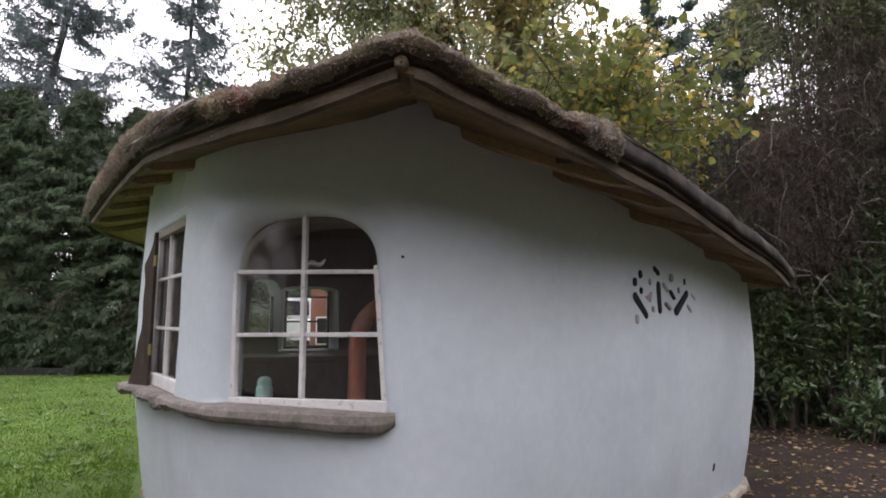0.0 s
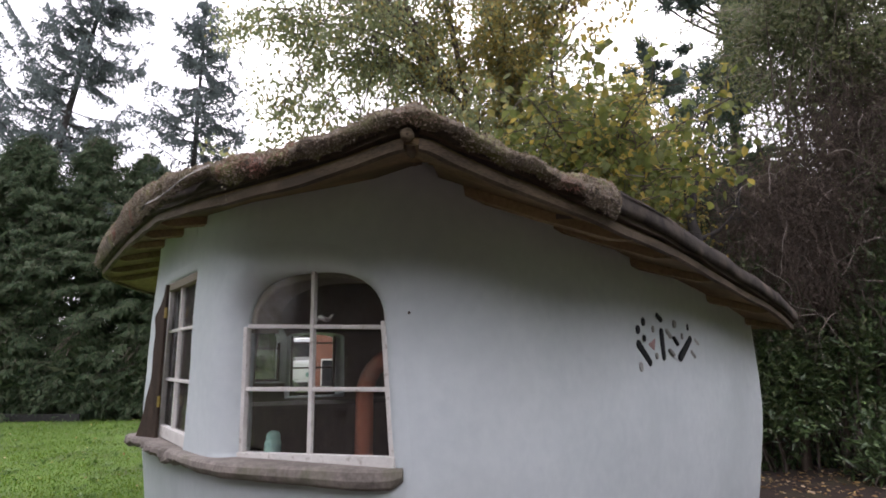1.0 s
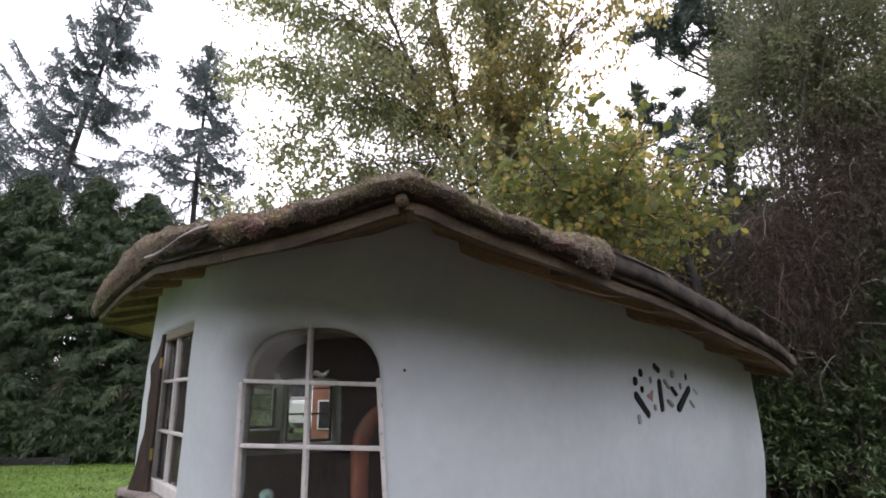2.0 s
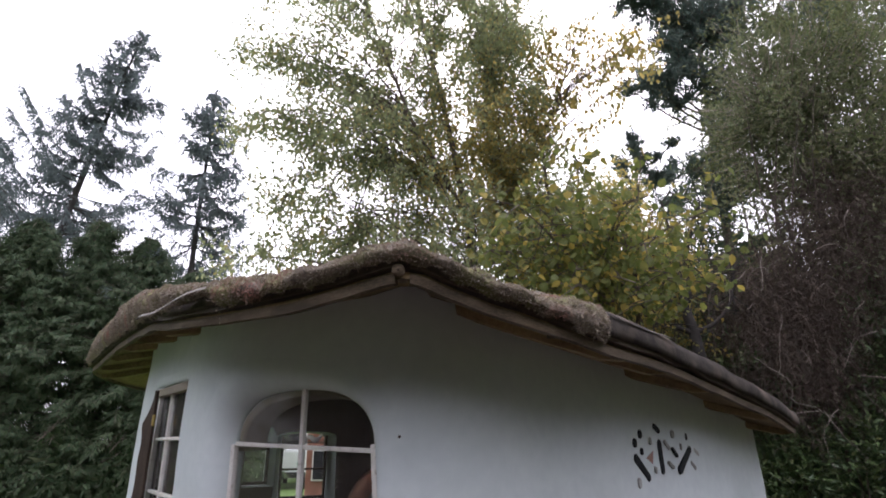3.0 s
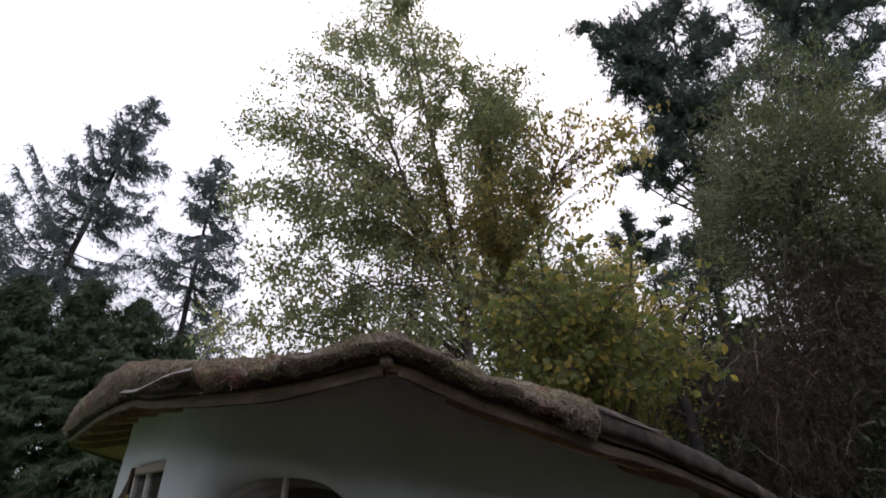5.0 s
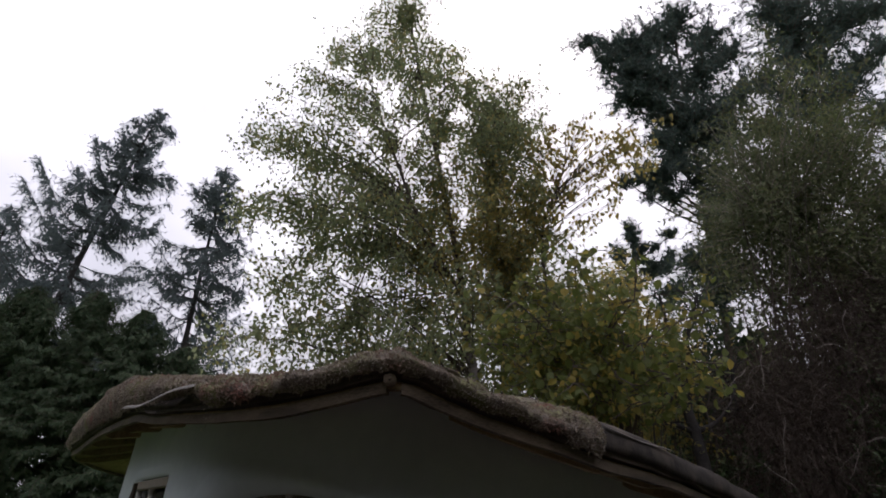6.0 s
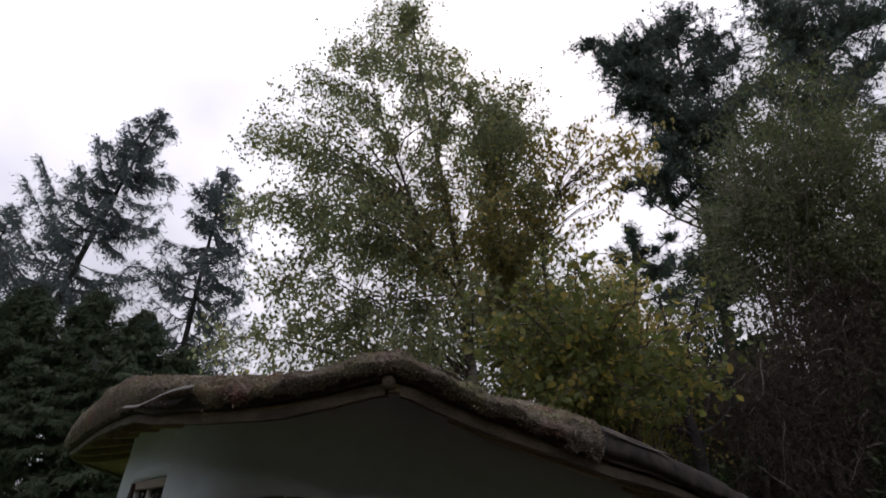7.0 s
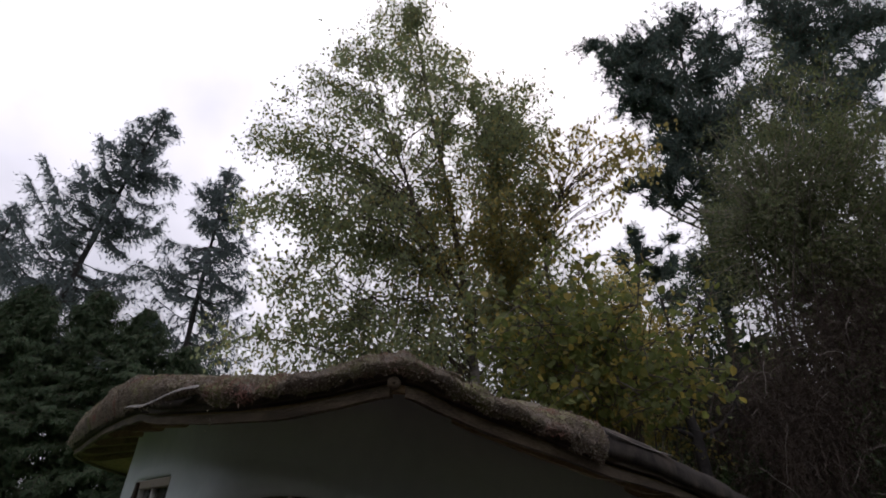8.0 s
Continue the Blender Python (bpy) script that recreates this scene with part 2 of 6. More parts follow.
WEED = material("lawn_weed_leaves", (0.03, 0.07, 0.012), (0.08, 0.13, 0.03), 2.0, 0.5, 0.0, islands=[(0.06, 0.13, 0.02), (0.09, 0.175, 0.03), (0.15, 0.23, 0.06), (0.07, 0.13, 0.03)], glow_through=0.35)
EARTH = material("leaf_littered_earth", (0.010, 0.007, 0.006), (0.042, 0.026, 0.019), 5.0, 0.95, 0.9, 40.0, stain=(0.06, 0.055, 0.022), stain_scale=1.1, stain_at=0.62)
LITTER = material("fallen_leaves", (0.2, 0.11, 0.04), (0.4, 0.27, 0.10), 3.0, 0.7, 0.0, islands=[(0.09, 0.05, 0.03), (0.20, 0.11, 0.05), (0.45, 0.33, 0.12), (0.14, 0.085, 0.05), (0.62, 0.52, 0.36)], glow_through=0.1)
DRY_GRASS = material("dry_brown_grass", (0.12, 0.10, 0.04), (0.24, 0.19, 0.08), 2.0, 0.8, 0.0, islands=[(0.07, 0.085, 0.025), (0.13, 0.115, 0.045), (0.19, 0.15, 0.065)], glow_through=0.25)
VAN_WHITE = material("white_vehicle_paint", (0.68, 0.68, 0.67), (0.80, 0.80, 0.79), 2.0, 0.3, 0.0, spec=0.6)
RUBBER = material("black_rubber", (0.012, 0.012, 0.012), (0.03, 0.03, 0.03), 12.0, 0.8, 0.2)
RED_BRICK = material("red_brick_wall", (0.20, 0.08, 0.055), (0.31, 0.135, 0.095), 4.0, 0.9, 0.4, 40.0)
FLOOR = material("earth_floor", (0.10, 0.075, 0.055), (0.18, 0.14, 0.10), 3.0, 0.7, 0.3, 30.0)


# ---- mesh helpers ----
def mesh_np(name, verts, faces, smooth=False):
    """A mesh from an array of places and one array of equal-sided faces (or a list of both kinds)."""
    groups = faces if isinstance(faces, list) else [faces]
    me = bpy.data.meshes.new(name)
    verts = np.asarray(verts, np.float32)
    groups = [np.asarray(g, np.int32) for g in groups if len(g)]
    loops = np.concatenate([g.ravel() for g in groups])
    sizes = np.concatenate([np.full(len(g), g.shape[1], np.int32) for g in groups])
    me.vertices.add(len(verts))
    me.vertices.foreach_set("co", verts.ravel())
    me.loops.add(len(loops))
    me.loops.foreach_set("vertex_index", loops)
    me.polygons.add(len(sizes))
    me.polygons.foreach_set("loop_start", np.concatenate([[0], np.cumsum(sizes)[:-1]]).astype(np.int32))
    me.polygons.foreach_set("use_smooth", np.full(len(sizes), smooth))
    me.update(calc_edges=True)
    me.validate()
    return me


def part(name, mesh, mat, parent=None, label="", kind=""):
    """Links a mesh (or a bmesh) as one object, under a thing or a part if one is given."""
    if isinstance(mesh, bmesh.types.BMesh):
        me = bpy.data.meshes.new(name)
        mesh.to_mesh(me)
        mesh.free()
        mesh = me
    if mat and not mesh.materials:
        mesh.materials.append(mat)
    ob = new(name, mesh)
    ob.parent = parent
    if parent is not None:
        ob.matrix_parent_inverse = parent.matrix_basis.inverted()
    return tagged(ob, label, kind=kind)


def thing(name, place, label, category, group="", kind=""):
    ob = new(name)
    ob.empty_display_size = 0.2
    ob.location = place
    return tagged(ob, label, category, group, kind)


def spline(points, per=12, closed=False):
    """Catmull-Rom through the points, per steps a span."""
    p = np.asarray(points, float)
    n = len(p)
    out = []
    for i in range(n if closed else n - 1):
        a, b, c, d = (p[(i + k) % n] if closed else p[min(max(i + k, 0), n - 1)] for k in (-1, 0, 1, 2))
        t = np.linspace(0, 1, per, endpoint=False)[:, None]
        out.append(0.5 * (2 * b + (c - a) * t + (2 * a - 5 * b + 4 * c - d) * t**2 + (3 * b - a - 3 * c + d) * t**3))
    if not closed:
        out.append(p[-1:])
    return np.concatenate(out)


def even(points, step, closed=False):
    """The same line in even steps of length."""
    p = np.asarray(points, float)
    if closed:
        p = np.vstack([p, p[:1]])
    s = np.r_[0, np.cumsum(np.linalg.norm(np.diff(p, axis=0), axis=1))]
    n = max(2, int(round(s[-1] / step)) + 1)
    at = np.linspace(0, s[-1], n)
    q = np.stack([np.interp(at, s, p[:, k]) for k in range(p.shape[1])], 1)
    return q[:-1] if closed else q


def tubes(paths, radii, sides=5):
    """Verts and quads of round limbs along paths (arrays of places), with a radius at each place."""
    verts, quads, base = [], [], 0
    ring = np.linspace(0, 2 * np.pi, sides, endpoint=False)
    for path, rad in zip(paths, radii):
        p = np.asarray(path, float)
        d = np.gradient(p, axis=0)
        d /= np.linalg.norm(d, axis=1, keepdims=True) + 1e-9
        side = np.cross(d, [0.31, 0.17, 0.93] if abs(d[0, 2]) < 0.9 else [1.0, 0.1, 0])
        side /= np.linalg.norm(side, axis=1, keepdims=True) + 1e-9
        up = np.cross(side, d)
        r = np.broadcast_to(rad, len(p))[:, None, None]
        verts.append((p[:, None] + r * (np.cos(ring)[None, :, None] * side[:, None] + np.sin(ring)[None, :, None] * up[:, None])).reshape(-1, 3))
        i = np.arange(len(p) - 1)[:, None] * sides
        j = np.arange(sides)[None]
        k = (j + 1) % sides
        quads.append((base + np.stack([i + j, i + k, i + sides + k, i + sides + j], -1)).reshape(-1, 4))
        base += len(p) * sides
    return np.concatenate(verts), np.concatenate(quads)


def limb_mesh(name, paths, radii, sides=5):
    v, q = tubes(paths, radii, sides)
    return mesh_np(name, v, q, True)


def unit(v):
    return v / (np.linalg.norm(v, axis=-1, keepdims=True) + 1e-9)


def leaf_mesh(name, at, way, face, length, width, fold=0.25, wide_at=0.42, rounded=False):
    """Many single leaves: base at a place, pointing along way, flat side towards face."""
    way = unit(way)
    side = unit(np.cross(way, face))
    nrm = np.cross(side, way)
    n = len(at)
    ln, wd = np.broadcast_to(length, n)[:, None], np.broadcast_to(width, n)[:, None] / 2
    if rounded:
        rows = [(0, 0), (0.28, 0.92), (0.62, 0.86), (1, 0), (0.62, -0.86), (0.28, -0.92)]
        v = np.stack([at + way * ln * a + side * wd * b + nrm * wd * abs(b) * fold for a, b in rows], 1)
        f = np.array([[0, 1, 2], [0, 2, 3], [0, 3, 4], [0, 4, 5]])
    else:
        rows = [(0, 0), (wide_at, 1), (1, 0), (wide_at, -1)]
        v = np.stack([at + way * ln * a + side * wd * b + nrm * wd * abs(b) * fold for a, b in rows], 1)
        f = np.array([[0, 1, 2], [0, 2, 3]])
    k = v.shape[1]
    faces = (np.arange(n)[:, None, None] * k + f[None]).reshape(-1, 3)
    return mesh_np(name, v.reshape(-1, 3), faces)


def box_bm(bm, size, m, bevel=0.0):
    """A bevelled box of that size at the pose m, added to bm."""
    made = bmesh.ops.create_cube(bm, size=1.0, matrix=m @ Matrix.Diagonal((*size, 1)))
    if bevel:
        edges = list({e for v in made["verts"] for e in v.link_edges})
        bmesh.ops.bevel(bm, geom=edges, offset=bevel, segments=2, affect="EDGES", profile=0.6)
    return bm


def box(size, m, bevel=0.004):
    return box_bm(bmesh.new(), size, m, bevel)


def sweep(path, across, section, closed_section=True):
    """A strip along path: section points (out, up) laid along across (unit, level) and up, at each place; section may vary by place."""
    p, a = np.asarray(path), np.asarray(across)
    sec = np.asarray(section, float)
    if sec.ndim == 2:
        sec = np.broadcast_to(sec, (len(p), *sec.shape))
    v = p[:, None] + sec[..., :1] * a[:, None] + sec[..., 1:2] * np.array([0, 0, 1.0])
    k = sec.shape[1]
    i = np.arange(len(p) - 1)[:, None] * k
    j = np.arange(k if closed_section else k - 1)[None]
    n = (j + 1) % k
    q = np.stack([i + j, i + k + j, i + k + n, i + n], -1).reshape(-1, 4)
    faces = [q]
    if closed_section:
        faces.append(np.array([np.arange(k)]))
        faces.append(np.array([(len(p) - 1) * k + np.arange(k)[::-1]]))
    return v.reshape(-1, 3), faces


# ---- ground ----
def ground_z(x, y):
    t = np.clip((np.asarray(x, float) - 1.2) / 2.0, 0, 1)
    return -0.20 * t * t * (3 - 2 * t) + 0.02 * np.sin(0.9 * np.asarray(x) + 0.4) * np.cos(0.7 * np.asarray(y))


def ground_sheet():
    """One sheet, fine near the house and coarse to the horizon."""
    axis = np.concatenate([-np.geomspace(2500, 26, 16), np.linspace(-25, 25, 126), np.geomspace(26, 2500, 16)])
    gx, gy = np.meshgrid(axis, axis + 6)
    near = np.exp(-((gx / 40) ** 2 + ((gy - 6) / 40) ** 2))
    z = ground_z(gx, gy) * near
    v = np.stack([gx, gy, z], -1).reshape(-1, 3)
    n = len(axis)
    i = (np.arange(n - 1)[:, None] * n + np.arange(n - 1)[None]).ravel()
    return mesh_np("ground", v, np.stack([i, i + 1, i + n + 1, i + n], 1), True)


tagged(part("ground", ground_sheet(), LAWN), "mown green lawn with clover and weeds", "lawn", kind="structure")


def earth_bed():
    """Bare littered soil beside and behind the house, laid just over the lawn."""
    n = 70
    u, v = np.meshgrid(np.linspace(0, 1, n), np.linspace(0, 1, n))
    x = 2.0 + 14 * u + (0.8 * np.sin(5 * v) - 6.0 * np.clip(v - 0.45, 0, 1)) * (1 - u)
    y = 4.6 + 13.8 * v - 1.6 * u + 0.25 * np.sin(9 * u + 1)
    z = ground_z(x, y) + 0.034
    i = (np.arange(n - 1)[:, None] * n + np.arange(n - 1)[None]).ravel()
    return mesh_np("earth_bed", np.stack([x, y, z], -1).reshape(-1, 3), np.stack([i, i + 1, i + n + 1, i + n], 1), True)


tagged(part("earth_bed", earth_bed(), EARTH), "dark bare earth strewn with leaf litter", "soil", kind="structure")



def earth_apron():
    """The same bare soil in a worn strip along the front of the house."""
    line = spline([(-2.35, 4.3), (-1.9, 3.2), (-0.9, 2.3), (0.1, 2.0), (1.2, 2.6), (2.4, 3.9), (3.6, 5.4)], 10)
    d = unit(np.gradient(line, axis=0))
    out = np.stack([d[:, 1], -d[:, 0]], 1)
    k = np.linspace(-1.0, 1.0, 26)
    reach = 10.5 + 0.25 * np.sin(np.arange(len(line)) * 0.9) + 0.15 * np.sin(np.arange(len(line)) * 2.3)
    reach *= np.clip(np.arange(len(line)) / 9.0 + 0.12, 0, 1)
    p = line[:, None] + out[:, None] * np.where(k > 0, k * reach[:, None], k * 1.1)[..., None]
    z = ground_z(p[..., 0], p[..., 1]) + 0.026
    n, m = z.shape
    i = (np.arange(n - 1)[:, None] * m + np.arange(m - 1)[None]).ravel()
    return mesh_np("earth_apron", np.concatenate([p, z[..., None]], -1).reshape(-1, 3), np.stack([i, i + m, i + m + 1, i + 1], 1), True)


tagged(part("earth_apron", earth_apron(), EARTH), "worn bare earth along the foot of the house", "soil", kind="structure")

# ---- the cob house: plan of the wall and of the roof's edge ----
house = thing("cob_house", (0, 5.3, 0), "pale blue limewashed cob house with a sedum roof", "house")

WALL_PLAN = [(-2.92, 5.75), (-2.73, 5.10), (-2.30, 4.50), (-1.98, 4.09), (-1.72, 3.74), (-1.47, 3.42), (-1.18, 3.17), (-0.72, 2.98), (-0.19, 2.80),
             (0.22, 2.95), (0.74, 3.40), (1.64, 4.30), (2.45, 5.12), (3.10, 5.85), (3.37, 6.25), (3.30, 6.75), (2.5, 7.35), (0.6, 7.75), (-1.2, 7.55), (-2.45, 6.95)]
wall_line = even(spline(WALL_PLAN, 24, True), 0.03, True)
for _ in range(15):
    wall_line = (np.roll(wall_line, 1, 0) + 2 * wall_line + np.roll(wall_line, -1, 0)) / 4
WALL_STEP = 0.03
wall_count = len(wall_line)
_d = np.roll(wall_line, -1, 0) - np.roll(wall_line, 1, 0)
wall_out = unit(np.stack([_d[:, 1], -_d[:, 0]], 1))

EDGE_PLAN = [(0.4, 8.7, 2.35), (2.6, 8.3, 2.1), (3.75, 7.3, 1.98), (3.78, 6.3, 1.95), (3.50, 5.75, 1.95), (2.93, 5.05, 2.06), (2.29, 4.40, 2.18), (1.43, 3.37, 2.28), (0.89, 2.75, 2.31), (0.55, 2.45, 2.36),
             (0.27, 2.24, 2.41), (0.04, 2.12, 2.47), (-0.14, 2.04, 2.51), (-0.42, 2.18, 2.48), (-0.69, 2.34, 2.46), (-1.04, 2.60, 2.47), (-1.62, 3.18, 2.54), (-2.09, 3.80, 2.64),
             (-2.88, 4.86, 2.69), (-3.62, 5.82, 2.65), (-3.95, 6.30, 2.63), (-4.00, 6.85, 2.58), (-3.75, 7.4, 2.5), (-3.0, 8.2, 2.44), (-1.4, 8.8, 2.42)]
edge_line = even(spline(EDGE_PLAN, 16, True), 0.03, True)
_d = np.roll(edge_line[:, :2], -1, 0) - np.roll(edge_line[:, :2], 1, 0)
edge_in = unit(np.stack([_d[:, 1], -_d[:, 0]], 1))
if ((edge_in * (np.array([0.2, 5.4]) - edge_line[:, :2])).sum(1)).mean() < 0:
    edge_in = -edge_in
edge_out3 = np.c_[-edge_in, np.zeros(len(edge_in))]
RIDGE_A, RIDGE_B = np.array([-0.14, 2.02, 2.60]), np.array([0.3, 8.4, 2.72])


def eave_slope(x):
    """How steeply the boards rise from the edge: more at the front under the ridge than along the sides."""
    return np.interp(x, [-1.75, -1.2, -0.4, 0.1, 0.75, 1.4, 2.3], [0.13, 0.27, 0.29, 0.36, 0.36, 0.25, 0.19])


def deck_z(x, y):
    """Height of the roof boards' underside over a place of the plan."""
    q = np.stack([np.ravel(x), np.ravel(y)], 1)
    out = np.empty(len(q))
    for a in range(0, len(q), 2000):
        d2 = ((q[a:a + 2000, None] - edge_line[None, :, :2]) ** 2).sum(-1)
        near = np.argsort(d2, 1)[:, :6]
        dist = np.sqrt(np.take_along_axis(d2, near[:, :1], 1))[:, 0]
        rim = edge_line[near, 2].mean(1)
        out[a:a + 2000] = np.minimum(rim + eave_slope(q[a:a + 2000, 0]) * np.minimum(dist, 0.8) + 0.02 * np.maximum(dist - 0.8, 0), np.maximum(2.78, rim + 0.06))
    return out.reshape(np.shape(x))


def edge_index(x, y):
    """Where along the roof's edge the nearest place lies."""
    return int(((edge_line[:, :2] - (x, y)) ** 2).sum(1).argmin())


def wall_index(x, y):
    return int(((wall_line - (x, y)) ** 2).sum(1).argmin())


def wall_point(index, z, depth):
    """Places on the wall's outer face at line positions (may be fractions), heights and depths into the wall."""
    index, z, depth = np.broadcast_arrays(np.asarray(index, float), np.asarray(z, float), np.asarray(depth, float))
    i = np.floor(index).astype(int)
    w = (index - i)[..., None]
    p = wall_line[i % wall_count] * (1 - w) + wall_line[(i + 1) % wall_count] * w
    n = unit(wall_out[i % wall_count] * (1 - w) + wall_out[(i + 1) % wall_count] * w)
    foot = np.clip((1.15 - z) / 1.15, 0, 1.15)
    under = 0.15 * foot**1.5 + 0.02 * np.clip(z - 1.4, 0, 2)
    return np.concatenate([p - n * (depth + under)[..., None], z[..., None]], -1)


def arch_outline(half_low, half_high, sill, spring, top, lean=0.0):
    """A window's outline (along, up): straight jambs and a flattened arch."""
    t = np.linspace(0, np.pi, 40)
    arch = np.stack([half_high * np.sign(np.cos(t)) * np.abs(np.cos(t)) ** 0.8, spring + (top - spring) * np.sin(t) ** 0.85], 1)
    pts = np.vstack([[(-half_low, sill), (half_low, sill)], arch])
    pts[:, 0] += lean * (pts[:, 1] - sill)
    return even(pts, 0.02, True)


def outline_distance(outline, a, z):
    """Signed distance to a closed outline (inside: minus) and the nearest place on it."""
    p, q = outline, np.roll(outline, -1, 0)
    x = np.stack([a, z], -1)[:, None]
    d = q - p
    t = np.clip(((x - p) * d).sum(-1) / ((d**2).sum(-1) + 1e-12), 0, 1)
    near = p + t[..., None] * d
    d2 = ((x - near) ** 2).sum(-1)
    k = d2.argmin(1)
    cross = ((p[None, :, 1] > x[..., 1]) != (q[None, :, 1] > x[..., 1])) & (
        x[..., 0] < (q[None, :, 0] - p[None, :, 0]) * (x[..., 1] - p[None, :, 1]) / (q[None, :, 1] - p[None, :, 1] + 1e-12) + p[None, :, 0])
    inside = cross.sum(1) % 2 == 1
    rows = np.arange(len(k))
    return np.where(inside, -1, 1) * np.sqrt(d2[rows, k]), near[rows, k]


FRONT_AT, SIDE_AT = wall_index(-0.755, 2.99) - 1.1, wall_index(-2.07, 4.21)
BACK_ARCH_AT, BACK_RECT_AT = wall_index(-2.31, 7.04), wall_index(-1.78, 7.35)
OPENINGS = [  # line position, outline, how broadly its lip is rounded at either side
    (FRONT_AT, arch_outline(0.558, 0.522, 1.05, 1.86, 2.165, -0.052), (0.18, 0.045)),
    (SIDE_AT, arch_outline(0.50, 0.50, 1.08, 2.285, 2.30), (0.03, 0.03)),
    (BACK_ARCH_AT, arch_outline(0.165, 0.16, 1.40, 1.85, 2.06), (0.06, 0.06)),
    (BACK_RECT_AT, arch_outline(0.27, 0.26, 1.22, 1.92, 1.98), (0.04, 0.04)),
]
WALL_THICK = 0.26


def splayed(outline, share):
    """An opening's outline as it widens towards the inside."""
    mid = np.array([0.0, (outline[:, 1].min() + outline[:, 1].max()) / 2])
    return mid + (outline - mid) * np.array([1 + 0.50 * share, 1 + 0.05 * share])


def lip_width(outline, soft):
    """How broad the rounded lip is at each place of an outline."""
    half = np.abs(outline[:, :1]).max()
    low = outline[:, 1].min()
    return np.interp(outline[:, :1], [-half, half], soft) * np.interp(outline[:, 1:], [low, low + 0.08], [0.15, 1.0])


def widened(outline, by):
    """An opening's outline moved outwards."""
    d = np.roll(outline, -1, 0) - np.roll(outline, 1, 0)
    for _ in range(3):
        d = (np.roll(d, 1, 0) + 2 * d + np.roll(d, -1, 0)) / 4
    n = unit(np.stack([d[:, 1], -d[:, 0]], 1))
    return outline + n * by


def uneven(v, index):
    """The hand-laid plaster's swells."""
    lump = np.array([noise.noise(Vector(p) * 1.7) * 0.014 + noise.noise(Vector(p) * 5.0) * 0.004 for p in v])
    v = v.copy()
    v[:, :2] += wall_out[np.round(index).astype(int) % wall_count] * lump[:, None]
    return v


def wall_face(depth, flip):
    """One face of the wall with its openings cut, depth metres into it."""
    top = deck_z(*wall_point(np.arange(wall_count), np.full(wall_count, 2.4), depth)[:, :2].T) + np.where(np.abs(wall_line[:, 0] + 0.1) < 0.35, 0.09, 0.05)
    rows = 90 if depth == 0 else 56
    k = np.linspace(0, 1, rows)
    index, kk = np.meshgrid(np.arange(wall_count), k)
    z = -0.24 + (top[None] + 0.24) * kk
    idx = index.astype(float)
    gone = np.zeros(z.shape, bool)
    for at, outline, soft in OPENINGS:
        a = ((index - at + wall_count // 2) % wall_count - wall_count // 2) * WALL_STEP
        close = (np.abs(a) < 0.9)
        sd, near = outline_distance(widened(outline, lip_width(outline, soft) + 0.004) if depth == 0 else splayed(outline, 1.0), a[close], z[close])
        snap = (np.abs(sd) < 0.031) & (depth > 0)
        new_a, new_z, away = a[close].copy(), z[close].copy(), gone[close]
        new_a[snap], new_z[snap] = near[snap, 0], near[snap, 1]
        away |= (sd < 0) & ~snap
        idx[close] = at + new_a / WALL_STEP
        z[close], gone[close] = new_z, away
    v = uneven(wall_point(idx, z, depth).reshape(-1, 3), index.ravel())
    i, j = np.meshgrid(np.arange(wall_count), np.arange(rows - 1))
    n = (i + 1) % wall_count
    q = np.stack([j * wall_count + i, j * wall_count + n, (j + 1) * wall_count + n, (j + 1) * wall_count + i], -1).reshape(-1, 4)
    q = q[~gone.ravel()[q].any(1)]
    return v, q[:, ::-1] if flip else q


def reveal(at, outline, soft):
    """The rounded lip of an opening and its jambs, through the wall's whole thickness."""
    turn = np.linspace(0, np.pi / 2, 8)
    w = lip_width(outline, soft)
    rows = [(w + 0.065, 0.0025), (w + 0.045, -0.0015), (w + 0.02, -0.0015)] + [(w * (1 - math.sin(t)), w * (1 - math.cos(t)) - 0.0015) for t in turn]
    rings = [(widened(outline, by), np.ravel(d)) for by, d in rows]
    rings += [(splayed(outline, k), np.ravel(w + (WALL_THICK + 0.01 - w) * k)) for k in (0.25, 0.6, 1.0)]
    v = np.concatenate([uneven(wall_point(at + o[:, 0] / WALL_STEP, o[:, 1], d if len(d) > 1 else d[0]), at + o[:, 0] / WALL_STEP) for o, d in rings])
    m = len(outline)
    i, j = np.meshgrid(np.arange(m), np.arange(len(rings) - 1))
    n = (i + 1) % m
    return v, np.stack([j * m + i, (j + 1) * m + i, (j + 1) * m + n, j * m + n], -1).reshape(-1, 4)


def joined(name, pieces, smooth=True):
    verts, quads, base = [], [], 0
    for v, q in pieces:
        verts.append(v)
        quads.append(np.asarray(q) + base)
        base += len(v)
    return mesh_np(name, np.concatenate(verts), np.concatenate(quads), smooth)


wall = part("wall", joined("wall", [wall_face(0.0, False)] + [reveal(*o) for o in OPENINGS]), LIMEWASH, house, "hand-plastered pale blue cob wall")
part("inner_wall", joined("inner_wall", [wall_face(WALL_THICK, True)]), INNER_PLASTER, house, "cream clay plaster inside")

# the floor inside
_ring = wall_point(np.arange(0, wall_count, 6), 0.05, WALL_THICK - 0.05)
part("floor_slab", mesh_np("floor_slab", _ring, [np.array([np.arange(len(_ring))])]), FLOOR, house, "beaten earth floor")

